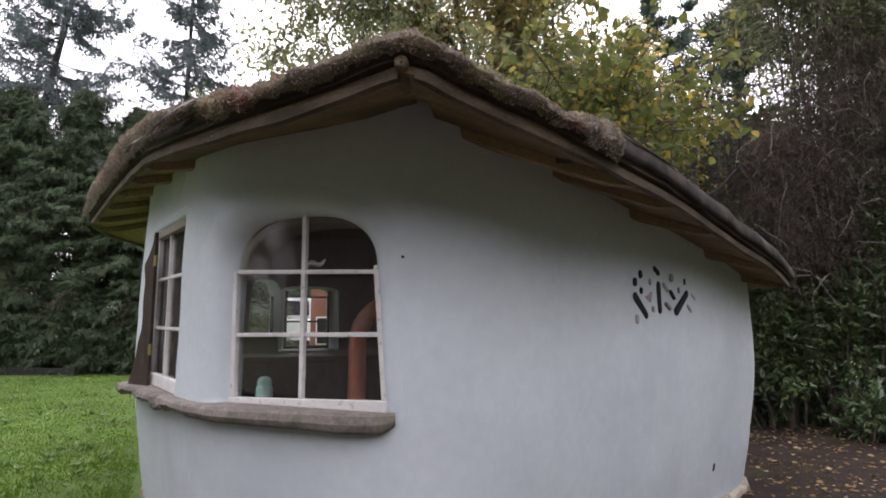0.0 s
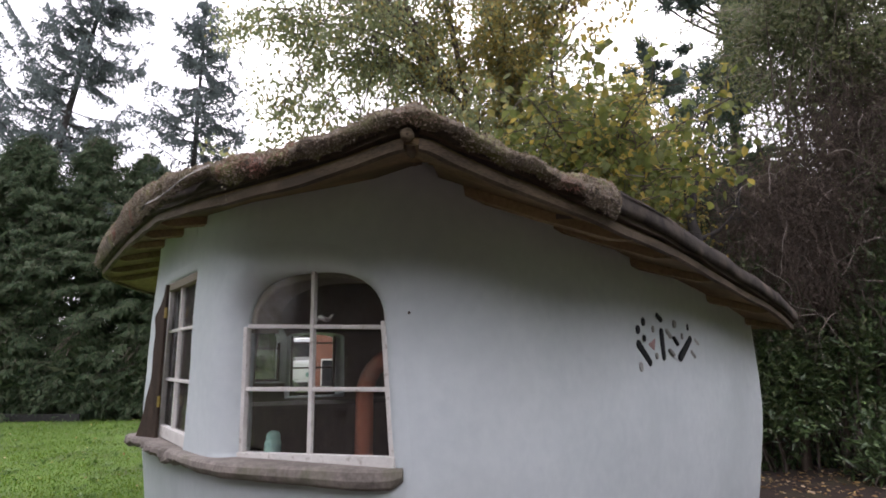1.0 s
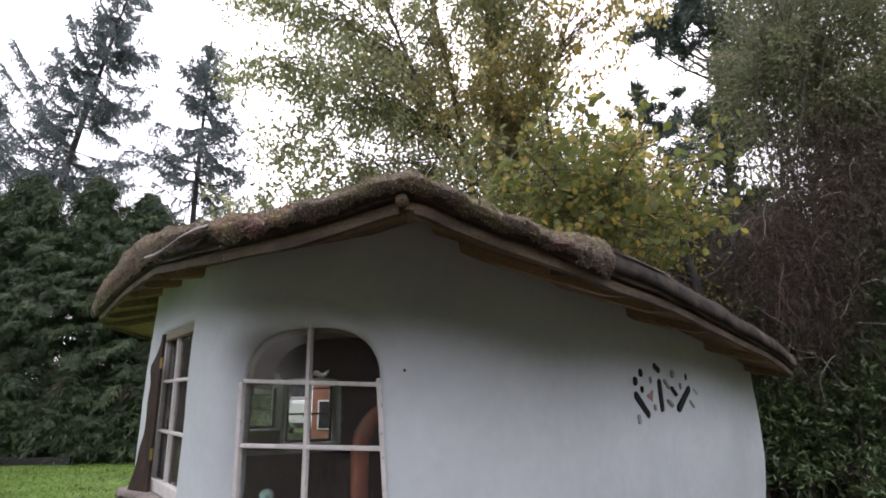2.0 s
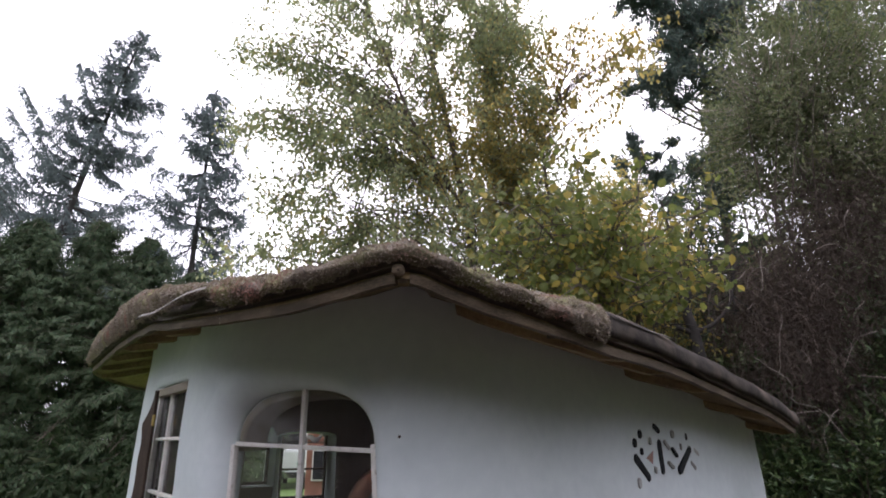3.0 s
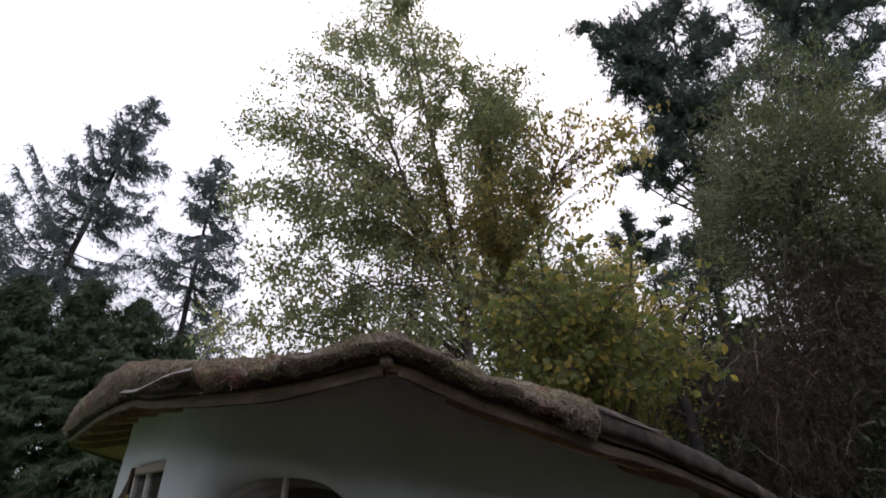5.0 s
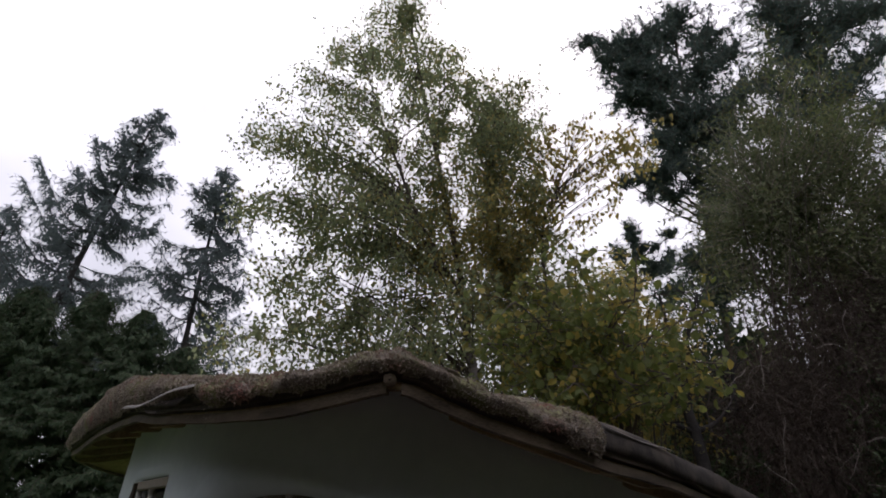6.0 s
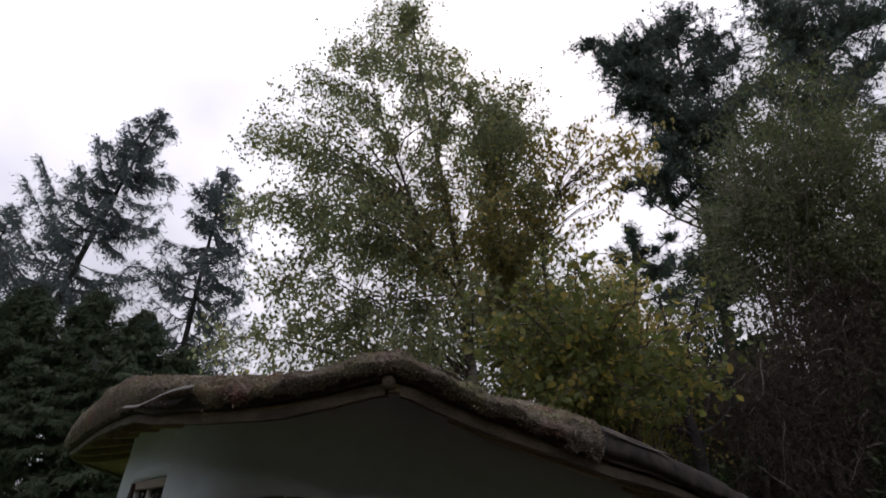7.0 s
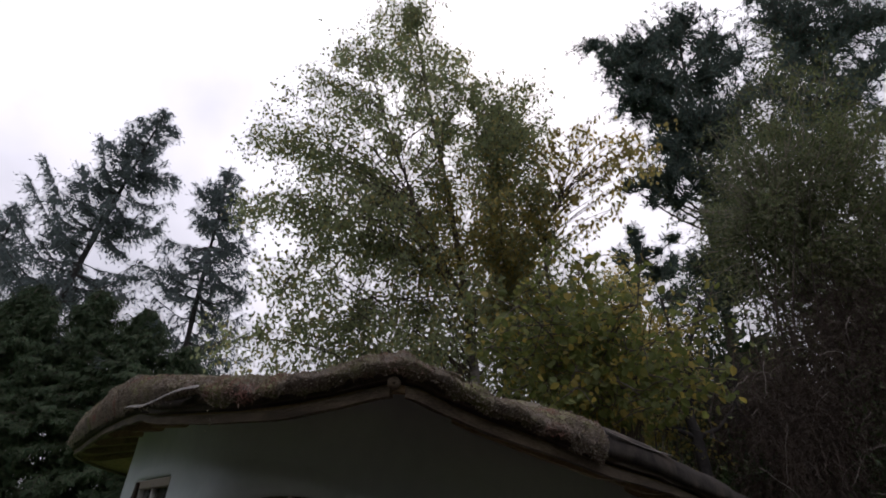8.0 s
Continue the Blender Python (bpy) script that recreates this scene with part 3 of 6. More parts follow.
# plinth stones under the wall's foot
rng = np.random.default_rng(5)
_at = wall_index(-2.97, 5.55)
_end = wall_index(3.30, 6.75)
while _at < _end:
    length = rng.uniform(0.22, 0.42)
    i = _at + length / WALL_STEP / 2
    c = wall_point(i, 0.05, 0.10)
    nrm = wall_out[int(i) % wall_count]
    g = float(ground_z(c[0], c[1]))
    h = 0.19
    m = Matrix.Translation((c[0], c[1], g - 0.1 + h / 2)) @ Matrix.Rotation(math.atan2(nrm[1], nrm[0]) + math.pi / 2, 4, "Z") @ pose(0, 0, 0, rng.uniform(-3, 3), rng.uniform(-2, 2), rng.uniform(-3, 3))
    part("plinth_stone", box((length - 0.015, 0.24, h), m, 0.025), STONE, house)
    _at += length / WALL_STEP


# ---- roof ----
def edge_span(x0, y0, x1, y1):
    """Indices along the roof's edge from one place to another, going the way that the front goes from right to left."""
    a, b = edge_index(x0, y0), edge_index(x1, y1)
    return np.arange(a, b + 1) if b >= a else np.arange(a, b + 1 + len(edge_line)) % len(edge_line)


def roof_deck():
    """Roof boards: from the edge up to the ridge, with their thickness."""
    n = len(edge_line)
    ks = np.array([0, 0.04, 0.08, 0.12, 0.17, 0.22, 0.28, 0.35, 0.45, 0.6, 0.8, 0.97])
    rel = np.clip(((edge_line[:, 1] - RIDGE_A[1] - 0.5) / (RIDGE_B[1] - RIDGE_A[1] - 1.0)), 0.08, 0.95)
    ridge = RIDGE_A + (RIDGE_B - RIDGE_A) * rel[:, None]
    p = edge_line[None] * (1 - ks[:, None, None]) + ridge[None] * ks[:, None, None]
    z = deck_z(p[..., 0], p[..., 1])
    low = np.stack([p[..., 0], p[..., 1], z + 0.012], -1)
    high = low + [0, 0, 0.03]
    m = len(ks)
    j, i = np.meshgrid(np.arange(m - 1), np.arange(n), indexing="ij")
    k = (i + 1) % n
    q = np.stack([j * n + i, j * n + k, (j + 1) * n + k, (j + 1) * n + i], -1).reshape(-1, 4)
    rim = np.stack([np.arange(n), np.arange(n) + m * n, (np.arange(n) + 1) % n + m * n, (np.arange(n) + 1) % n], 1)
    return mesh_np("roof_deck", np.concatenate([low.reshape(-1, 3), high.reshape(-1, 3)]), np.concatenate([q[:, ::-1], q + m * n, rim]), True)


part("roof_deck", roof_deck(), DECKING, house, "stained boards under the roof")


def strip_along(idx, section, wob=0.0, seed=0):
    """A strip along the roof's edge between indices, with the given section (out, up), gently uneven."""
    p, a = edge_line[idx], edge_out3[idx]
    sec = np.broadcast_to(np.asarray(section, float), (len(idx), len(section), 2)).copy()
    if wob:
        for r, q in enumerate(p):
            sec[r, :, 1] += wob * noise.noise(Vector((q[0] * 2.2, q[1] * 2.2, seed)))
            sec[r, :, 0] += 0.5 * wob * noise.noise(Vector((q[0] * 3.1, q[1] * 3.1, seed + 7)))
    return sweep(p, a, sec)


# two courses of fascia boards, each length its own board
_cuts = [(3.78, 6.3), (2.93, 5.05), (1.43, 3.37), (0.55, 2.45), (-0.11, 2.05)]
_left_cuts = [(-0.17, 2.05), (-1.04, 2.60), (-2.10, 3.81), (-3.93, 6.26), (-4.0, 6.85), (-3.75, 7.4)]
for cuts in (_cuts, _left_cuts):
    for (xa, ya), (xb, yb) in zip(cuts, cuts[1:]):
        span = edge_span(xa, ya, xb, yb)
        v, f = strip_along(span, [(-0.03, -0.012), (0.004, -0.012), (0.006, 0.032), (-0.026, 0.034)], 0.012, 1)
        part("fascia_board", mesh_np("fascia_board", v, f), TIMBER, house, "weathered lower fascia board")
        v, f = strip_along(span, [(0.0, 0.050), (0.026, 0.052), (0.030, 0.108), (0.002, 0.112)], 0.016, 3)
        part("fascia_board", mesh_np("fascia_board", v, f), FASCIA_DARK if cuts is _cuts else DARK_TIMBER, house, "brown upper fascia board" if cuts is _cuts else "dark upper fascia board")

# rafters run level across the plan, away from the ridge
RAFTERS_RIGHT = [2.93, 3.39, 4.06, 5.07, 5.9]
RAFTERS_LEFT = [3.75, 4.3, 4.85, 5.4, 5.95, 6.5]


def rafter(y, sign):
    """A timber from inside the wall out to the roof's edge at that y, under the boards."""
    w = wall_line[(np.abs(wall_line[:, 1] - y) < 0.06) & (np.sign(wall_line[:, 0] + 0.19) == sign)]
    e = edge_line[(np.abs(edge_line[:, 1] - y) < 0.06) & (np.sign(edge_line[:, 0] + 0.14) == sign)]
    inner = (w[:, 0].mean() if len(w) else -0.1) - sign * 0.25
    outer = e[:, 0].mean() - sign * 0.05
    xs = np.linspace(inner, outer, 9)
    z = deck_z(xs, np.full(9, y)) + 0.006
    path = np.stack([xs, np.full(9, y) + 0.006 * np.sin(xs * 5), z], 1)
    end = np.ones(9)
    end[-1] = 0.55
    sec = np.stack([np.stack([np.array([-0.034, -0.030, 0.030, 0.034]), np.array([0, -0.056, -0.056, 0]) * e_], 1) for e_ in end])
    v, f = sweep(path, np.tile([0, 1.0, 0], (9, 1)), sec)
    part("rafter", mesh_np("rafter", v, f), RAFTER_WOOD, house)


for y in RAFTERS_RIGHT:
    rafter(y, 1)
for y in RAFTERS_LEFT:
    rafter(y, -1)


def wall_plate():
    """The plastered plate over the side window, up to the boards; a wedge over the lintel stays open."""
    idx = np.arange(SIDE_AT - int(0.75 / WALL_STEP), SIDE_AT + int(0.40 / WALL_STEP))
    k = len(idx)
    low = np.interp((idx - SIDE_AT) * WALL_STEP * (1 if FRONT_AT > SIDE_AT else -1), [-0.35, 0.2], [2.29, 2.36])
    out_lo, in_lo = wall_point(idx, low, 0.004), wall_point(idx, low, 0.05)
    top = deck_z(out_lo[:, 0], out_lo[:, 1]) + 0.02
    out_hi, in_hi = out_lo.copy(), in_lo.copy()
    out_hi[:, 2], in_hi[:, 2] = top, top
    v = np.stack([out_lo, out_hi, in_hi, in_lo], 1).reshape(-1, 3)
    i, j = np.meshgrid(np.arange(k - 1), np.arange(4), indexing="ij")
    n = (j + 1) % 4
    q = np.stack([i * 4 + j, (i + 1) * 4 + j, (i + 1) * 4 + n, i * 4 + n], -1).reshape(-1, 4)
    return mesh_np("wall_plate", v, [q, np.array([[3, 2, 1, 0], [4 * k - 4, 4 * k - 3, 4 * k - 2, 4 * k - 1]])])


part("wall_plate", wall_plate(), LIMEWASH, house, "pale plaster over the side window")
# the ridge pole, whose round end shows at the peak
_pole = np.array([[-0.155, 2.0, 2.545], [-0.16, 2.3, 2.60], [-0.17, 2.6, 2.685], [-0.18, 2.95, 2.76]])
_v, _q = tubes([np.vstack([_pole[:1] + [0, -0.002, 0], _pole])], [np.array([0.004, 0.027, 0.030, 0.032, 0.035])], 14)
part("ridge_pole", mesh_np("ridge_pole", _v, _q, True), TIMBER, house, "round ridge pole end")

# the liner under the plants: a thin black skirt in front, a thick fold where it lies bare
_bare = edge_span(3.76, 6.6, 0.80, 2.67)
_v, _f = strip_along(_bare, [(-0.32, 0.10), (-0.05, 0.105), (0.02, 0.075), (0.046, 0.070), (0.056, 0.10), (0.050, 0.15), (0.030, 0.195), (-0.04, 0.238), (-0.15, 0.265), (-0.32, 0.24)], 0.026, 11)
liner = part("pond_liner", mesh_np("pond_liner", _v, _f, True), LINER, house, "bare folded black pond liner")
_v, _f = strip_along(edge_span(1.45, 3.4, 0.86, 2.72), [(0.036, 0.190), (0.052, 0.180), (0.055, 0.182), (0.036, 0.194)], 0.03, 17)
part("batten", mesh_np("batten", _v, _f, True), LINER_EDGE, liner, "pale worn edge of the fold")
_skirt = edge_span(0.84, 2.71, -4.0, 6.7)
_v, _f = strip_along(_skirt, [(0.028, 0.072), (0.040, 0.067), (0.052, 0.112), (0.01, 0.125), (-0.035, 0.125), (-0.035, 0.045), (0.0, 0.048)], 0.02, 21)
part("liner_skirt", mesh_np("liner_skirt", _v, _f, True), SKIRT, house, "dusty dark liner skirt under the plants")
_v, _f = strip_along(edge_span(-1.06, 2.62, -2.05, 3.72), [(0.0, 0.10), (0.045, 0.075), (0.062, 0.165), (0.0, 0.18)], 0.02, 23)
part("liner_skirt", mesh_np("liner_skirt", _v, _f, True), LINER, house, "black liner laid bare under the torn flap")
# a torn flap of liner with a pale edge
_fl = edge_span(-1.10, 2.66, -1.99, 3.63)
_p = edge_line[_fl] + edge_out3[_fl] * 0.114
_k = np.linspace(0, 1, len(_fl))[:, None]
_hi = _p + np.array([0, 0, 1.0]) * (0.160 - 0.112 * _k + 0.012 * np.sin(_k * 9))
_lo = _p + np.array([0, 0, 1.0]) * (0.143 - 0.112 * _k + 0.012 * np.sin(_k * 9)) + edge_out3[_fl] * 0.012
_bk = _p + np.array([0, 0, 1.0]) * (0.164 - 0.112 * _k + 0.012 * np.sin(_k * 9)) - edge_out3[_fl] * 0.014
_m = len(_fl)
_i = np.arange(_m - 1)
part("liner_flap", mesh_np("liner_flap", np.concatenate([_lo, _hi, _bk]), np.concatenate([np.stack([_i, _i + 1, _i + 1 + _m, _i + _m], 1), np.stack([_i + _m, _i + _m + 1, _i + 2 * _m + 1, _i + 2 * _m], 1)]), True), LINER_EDGE, house, "torn flap of liner with a pale edge")


# the planted roof: a lumpy mat over the edge and back over the boards, covered in small sprigs
def sedum_mat(idx, low, high, back):
    """Mat from idx of the edge: a rounded nose from low to high over the edge, and back metres inwards."""
    prof = [(0.045, low), (0.075, low + 0.03), (0.085, (low + high) / 2), (0.06, high - 0.035), (0.01, high - 0.005), (-0.08, high + 0.012), (-0.25, high + 0.03), (-0.6, high + 0.07), (-back, high + 0.14)]
    prof = spline(prof, 4)
    p, a = edge_line[idx], edge_out3[idx]
    tall = np.interp(p[:, 0], [-3.95, -3.5, -2.9, -2.4, -2.1, -1.4, -0.8, -0.45, -0.2, -0.13, -0.02, 0.3, 0.55, 0.76], [0.22, 0.34, 0.385, 0.345, 0.29, 0.24, 0.187, 0.165, 0.160, 0.168, 0.142, 0.138, 0.168, 0.220])[:, None]
    foot = low + np.interp(p[:, 0], [-0.25, 0.0, 0.5, 0.76], [0.0, -0.002, -0.025, -0.045])[:, None]
    foot = foot + np.interp(p[:, 0], [-2.06, -1.97, -1.17, -1.09], [0, 0, 0.06, 0])[:, None]
    rise = foot + (prof[None, :, 1] - low) * (tall - foot) / (high - low)
    rise = rise + np.maximum(0, eave_slope(p[:, :1]) - 0.19) * np.clip(-prof[None, :, 0] - 0.05, 0, 0.8)
    v = p[:, None] + prof[None, :, :1] * a[:, None] + rise[..., None] * np.array([0, 0, 1.0])
    if back > 1:
        inner = np.clip((-prof[:, 0] - 0.3) / (back - 0.3), 0, 1)[None, :, None]
        ridge = np.stack([np.full(len(p), 0.0), np.clip(p[:, 1] + 0.7, 3.1, 7.8), np.full(len(p), 2.87)], 1)
        v = v * (1 - inner) + ridge[:, None] * inner
    flat = v.reshape(-1, 3)
    front = np.repeat(np.clip(1 + prof[None, :, 0] / 0.25, 0.15, 1), len(p), 0).ravel()
    for r, q in enumerate(flat):
        w = Vector(q)
        n1 = noise.noise(w * 3.2) * 0.022 + noise.noise(w * 9.0) * 0.026 + noise.noise(w * 26) * 0.020
        flat[r, :2] += np.repeat(a, len(prof), 0)[r, :2] * n1 * 0.7
        flat[r, 2] += n1 * (0.9 if front[r] > 0.3 else 0.6) + (0.022 * noise.noise(w * 2.1 + Vector((5, 0, 0))) if r % len(prof) < 5 else 0)
    k = len(prof)
    i, j = np.meshgrid(np.arange(len(p) - 1), np.arange(k - 1), indexing="ij")
    q = np.stack([i * k + j, (i + 1) * k + j, (i + 1) * k + j + 1, i * k + j + 1], -1).reshape(-1, 4)
    return flat, q, prof


def sprigs(flat, quads, count, seed, centre, prof, size=(0.008, 0.018)):
    """Small fleshy sprigs scattered over the mat's faces by area, those on the nose denser."""
    g = np.random.default_rng(seed)
    a, b, c, d = (flat[quads[:, k]] for k in range(4))
    nrm = np.cross(c - a, d - b)
    area = np.linalg.norm(nrm, axis=1)
    nrm = unit(nrm)
    nrm[(nrm * ((a + c) / 2 - centre)).sum(1) < 0] *= -1
    weight = area * np.where((a[:, 1] + c[:, 1]) / 2 < 5.2, 1.0, 0.15)
    weight = weight * np.where(prof[np.arange(len(quads)) % (len(prof) - 1), 0] > -0.22, 9.0, 1.0)
    pick = g.choice(len(quads), count, p=weight / weight.sum())
    u, w = g.random((count, 1)), g.random((count, 1))
    p = (a[pick] * (1 - u) + b[pick] * u) * (1 - w) + (d[pick] * (1 - u) + c[pick] * u) * w
    n = nrm[pick]
    at, way, face = [], [], []
    for _ in range(3):
        at.append(p - n * 0.004)
        way.append(n * 0.8 + g.normal(size=(count, 3)) * 0.75 + [0, 0, -0.05])
        face.append(g.normal(size=(count, 3)))
    size_ = g.uniform(*size, count * 3)
    return leaf_mesh("sedum_cover", np.concatenate(at), np.concatenate(way), np.concatenate(face), size_, size_ * 0.42, 0.3)


_left = edge_span(0.80, 2.67, -3.9, 7.1)
_flat, _quads, _prof = sedum_mat(_left, 0.070, 0.200, 2.4)
sod = part("sedum_mat", mesh_np("sedum_mat", _flat, _quads, True), SOD, house, "brown and russet sedum mat on the roof")
_inner = np.array([0.0, 5.0, 1.2])
tagged(part("sedum_cover", sprigs(_flat, _quads, 52000, 3, _inner, _prof), SEDUM, sod), "tiny dry russet and green sedum sprigs", kind="stuff")
# the rest of the planted surface, over the bare side and the back
_rest = edge_span(-3.9, 7.1, 0.80, 2.67)
_prof_rest = [(-0.28, 0.235), (-0.6, 0.30), (-1.2, 0.42), (-1.9, 0.55)]
_p, _a = edge_line[_rest], edge_out3[_rest]
_vv = _p[:, None] + np.array(_prof_rest)[None, :, :1] * _a[:, None] + np.array(_prof_rest)[None, :, 1:] * np.array([0, 0, 1.0])
_in = np.linspace(0, 1, 4)[None, :, None]
_rd = np.stack([np.full(len(_p), 0.15), np.clip(_p[:, 1] + 0.6, 3.2, 7.8), np.full(len(_p), 2.87)], 1)
_vv = (_vv * (1 - _in) + _rd[:, None] * _in).reshape(-1, 3)
_i, _j = np.meshgrid(np.arange(len(_p) - 1), np.arange(3), indexing="ij")
part("sedum_mat", mesh_np("sedum_mat", _vv, np.stack([_i * 4 + _j, (_i + 1) * 4 + _j, (_i + 1) * 4 + _j + 1, _i * 4 + _j + 1], -1).reshape(-1, 4), True), SOD, house)


# trailing wisps under the mat's edge
def wisps():
    g = np.random.default_rng(9)
    at, way, face, ln = [], [], [], []
    for x0, y0, drop, count in ((-0.83, 2.45, 0.10, 26), (-1.03, 2.60, 0.20, 18), (-0.55, 2.28, 0.06, 14), (0.72, 2.60, 0.10, 30), (0.62, 2.51, 0.07, 18), (-3.85, 6.1, 0.10, 26), (-2.15, 3.88, 0.08, 20), (-0.3, 2.12, 0.05, 12)):
        e = edge_index(x0, y0)
        top = edge_line[e] + edge_out3[e] * 0.085 + [0, 0, 0.13]
        for k in range(count):
            q = top + g.normal(size=3) * [0.010, 0.010, 0.004] + [0, 0, -drop * (k / count)]
            at.append(q)
            way.append(g.normal(size=3) * 0.7 + [0, 0, -0.8])
            face.append(g.normal(size=3))
            ln.append(g.uniform(0.009, 0.017))
    # a thin uneven fringe all along the mat's lower lip
    for e in g.choice(_left, 170):
        x = edge_line[e, 0]
        lip = 0.09 + np.interp(x, [-2.06, -1.97, -1.17, -1.09], [0, 0, 0.06, 0]) + np.interp(x, [-0.25, 0.0, 0.5, 0.76], [0.0, 0.0, -0.025, -0.045])
        top = edge_line[e] + edge_out3[e] * g.uniform(0.05, 0.085) + [0, 0, lip]
        drop = g.choice([0.012, 0.02, 0.03, 0.055], p=[0.4, 0.35, 0.2, 0.05])
        for k in range(3 + int(drop * 130)):
            at.append(top + g.normal(size=3) * 0.005 + [0, 0, -drop * g.random()])
            way.append(g.normal(size=3) * 0.7 + [0, 0, -0.9])
            face.append(g.normal(size=3))
            ln.append(g.uniform(0.006, 0.013))
    ln = np.array(ln)
    return leaf_mesh("hanging_growth", np.array(at), np.array(way), np.array(face), ln, ln * 0.45)


part("hanging_growth", wisps(), SEDUM, sod, "trailing dry sprigs", "stuff")


# ---- windows ----
def window_frame_axes(at, half, depth, twist=0.0):
    """Origin, along and inwards for a flat casement in the opening at that line position."""
    a, b = wall_point(at - half / WALL_STEP, 1.5, depth - twist), wall_point(at + half / WALL_STEP, 1.5, depth + twist)
    along = unit(b - a)
    return (a + b) / 2 * [1, 1, 0], along, np.array([-along[1], along[0], 0.0])


def casement(name, at, half, depth, zs, bars, uprights, low_rail, label, top_of_stile, twist=0.0, tilts=(0.0, 0.2, -0.2), leans=(0.3, 0.3)):
    """A white casement: bottom rail, two stiles that lean inwards by some degrees, bars at heights, uprights at offsets, one pane for each field."""
    o, along, inn = window_frame_axes(at, half, depth, twist)
    turn = Matrix(((along[0], inn[0], 0, 0), (along[1], inn[1], 0, 0), (0, 0, 1, 0), (0, 0, 0, 1)))

    def at_local(a, z, d=0.0):
        return Matrix.Translation(Vector(o + along * a + inn * d + np.array([0, 0, z]))) @ turn

    def side(sgn, z):
        """Where the stile's middle stands at a height."""
        return sgn * (half - 0.015 - math.tan(radians(leans[0 if sgn < 0 else 1])) * (z - zs[0]))

    rail = part(name, box((2 * half, 0.05, low_rail), at_local(0, zs[0] + low_rail / 2, -0.012) @ pose(0, 0, 0, 0, tilts[0]), 0.006), WHITE_PAINT, house, label)
    for sgn in (-1, 1):
        h = top_of_stile - zs[0]
        mid = zs[0] + h / 2 + low_rail * 0.5
        part("stile", box((0.030, 0.042, h), at_local(side(sgn, mid), mid) @ pose(0, 0, 0, 0, -sgn * leans[0 if sgn < 0 else 1]), 0.005), WHITE_PAINT, rail)
    for k, z in enumerate(bars):
        x0, x1 = side(-1, z) + 0.012, side(1, z) - 0.012
        part("glazing_bar", box((x1 - x0, 0.026, 0.024), at_local((x0 + x1) / 2, z, 0.002) @ pose(0, 0, 0, 0, tilts[k + 1]), 0.005), WHITE_PAINT, rail)
    for a in uprights:
        h = zs[1] - zs[0]
        part("mullion", box((0.026, 0.030, h), at_local(a, (zs[0] + zs[1]) / 2 + 0.02, -0.001) @ pose(0, 0, 0, 0, -0.4), 0.005), WHITE_PAINT, rail)
    rows = [zs[0] + low_rail, *bars, zs[1]]
    for z0, z1 in zip(rows, rows[1:]):
        cols = [side(-1, (z0 + z1) / 2), *uprights, side(1, (z0 + z1) / 2)]
        for x0, x1 in zip(cols, cols[1:]):
            ob = part("pane", box((x1 - x0 - 0.004, 0.003, z1 - z0 - 0.004), at_local((x0 + x1) / 2, (z0 + z1) / 2, 0.008), 0.0), GLASS, rail)
            ob.visible_shadow = False
    return rail


casement("window", FRONT_AT, 0.547, 0.08, (1.112, 2.18), [1.512, 1.856], [-0.024], 0.062, "white painted arched window of six panes", 1.84, -0.05, (-2.6, -0.9, 2.2), (-1.2, 5.2))


def arch_reveal():
    """The plaster arch behind the front window's upper panes, thick on one side, with its return into the room."""
    o, along, inn = window_frame_axes(FRONT_AT, 0.547, 0.08, -0.05)
    t = np.linspace(-0.06, np.pi + 0.06, 44)
    x, up = 0.53 * np.sign(np.cos(t)) * np.abs(np.cos(t)) ** 0.8, np.sign(np.sin(t)) * np.abs(np.sin(t)) ** 0.85
    worn = np.array([0.004 * noise.noise(Vector((k * 0.4, 0, 0))) for k in range(len(t))])
    rings = [(x * 1.03, up * 0.325, 0.022), (x * 0.945 + 0.030, up * 0.275 + worn, 0.022), (x * 0.935 + 0.034, up * 0.268 + worn, 0.034), (x * 0.92 + 0.036, up * 0.26, 0.20)]
    v = np.array([[o + along * (a - 0.05 * (z + 0.81)) + inn * d + np.array([0, 0, 1.86 + z]) for a, z in zip(xs, zs)] for xs, zs, d in rings])
    n = len(t)
    f = [(r * n + k, r * n + k + 1, (r + 1) * n + k + 1, (r + 1) * n + k) for r in range(len(rings) - 1) for k in range(n - 1)]
    return mesh_np("arch_reveal", v.reshape(-1, 3), np.array(f))


part("arch_reveal", arch_reveal(), INNER_PLASTER, house, "grey plaster arch behind the window's upper panes")


def back_window(at, half, z0, z1, bars, label):
    """A small dark-framed window in the far wall: sill rail, two stiles and bars across."""
    o, along, inn = window_frame_axes(at, half, 0.12)
    turn = Matrix(((along[0], inn[0], 0, 0), (along[1], inn[1], 0, 0), (0, 0, 1, 0), (0, 0, 0, 1)))

    def here(a, z):
        return Matrix.Translation(Vector(o + along * a + np.array([0, 0, z]))) @ turn

    frame_ = part("window", box((2 * half, 0.04, 0.035), here(0, z0 + 0.02), 0.004), DARK_TIMBER, house, label)
    for sgn in (-1, 1):
        part("stile", box((0.03, 0.035, z1 - z0 - 0.05), here(sgn * (half - 0.015), (z0 + z1) / 2), 0.004), DARK_TIMBER, frame_)
    for z in bars:
        part("glazing_bar", box((2 * half - 0.05, 0.022, 0.022), here(0, z), 0.003), DARK_TIMBER, frame_)


back_window(BACK_RECT_AT, 0.28, 1.22, 1.98, (1.56, 1.87), "dark-framed back window with two bars")
back_window(BACK_ARCH_AT, 0.17, 1.40, 1.90, (1.80,), "small dark-framed arched back window")
casement("window", SIDE_AT, 0.47, 0.055, (1.09, 2.24), [1.525, 1.91], [-0.07], 0.085, "tall white side casement with flaking paint", 2.2)
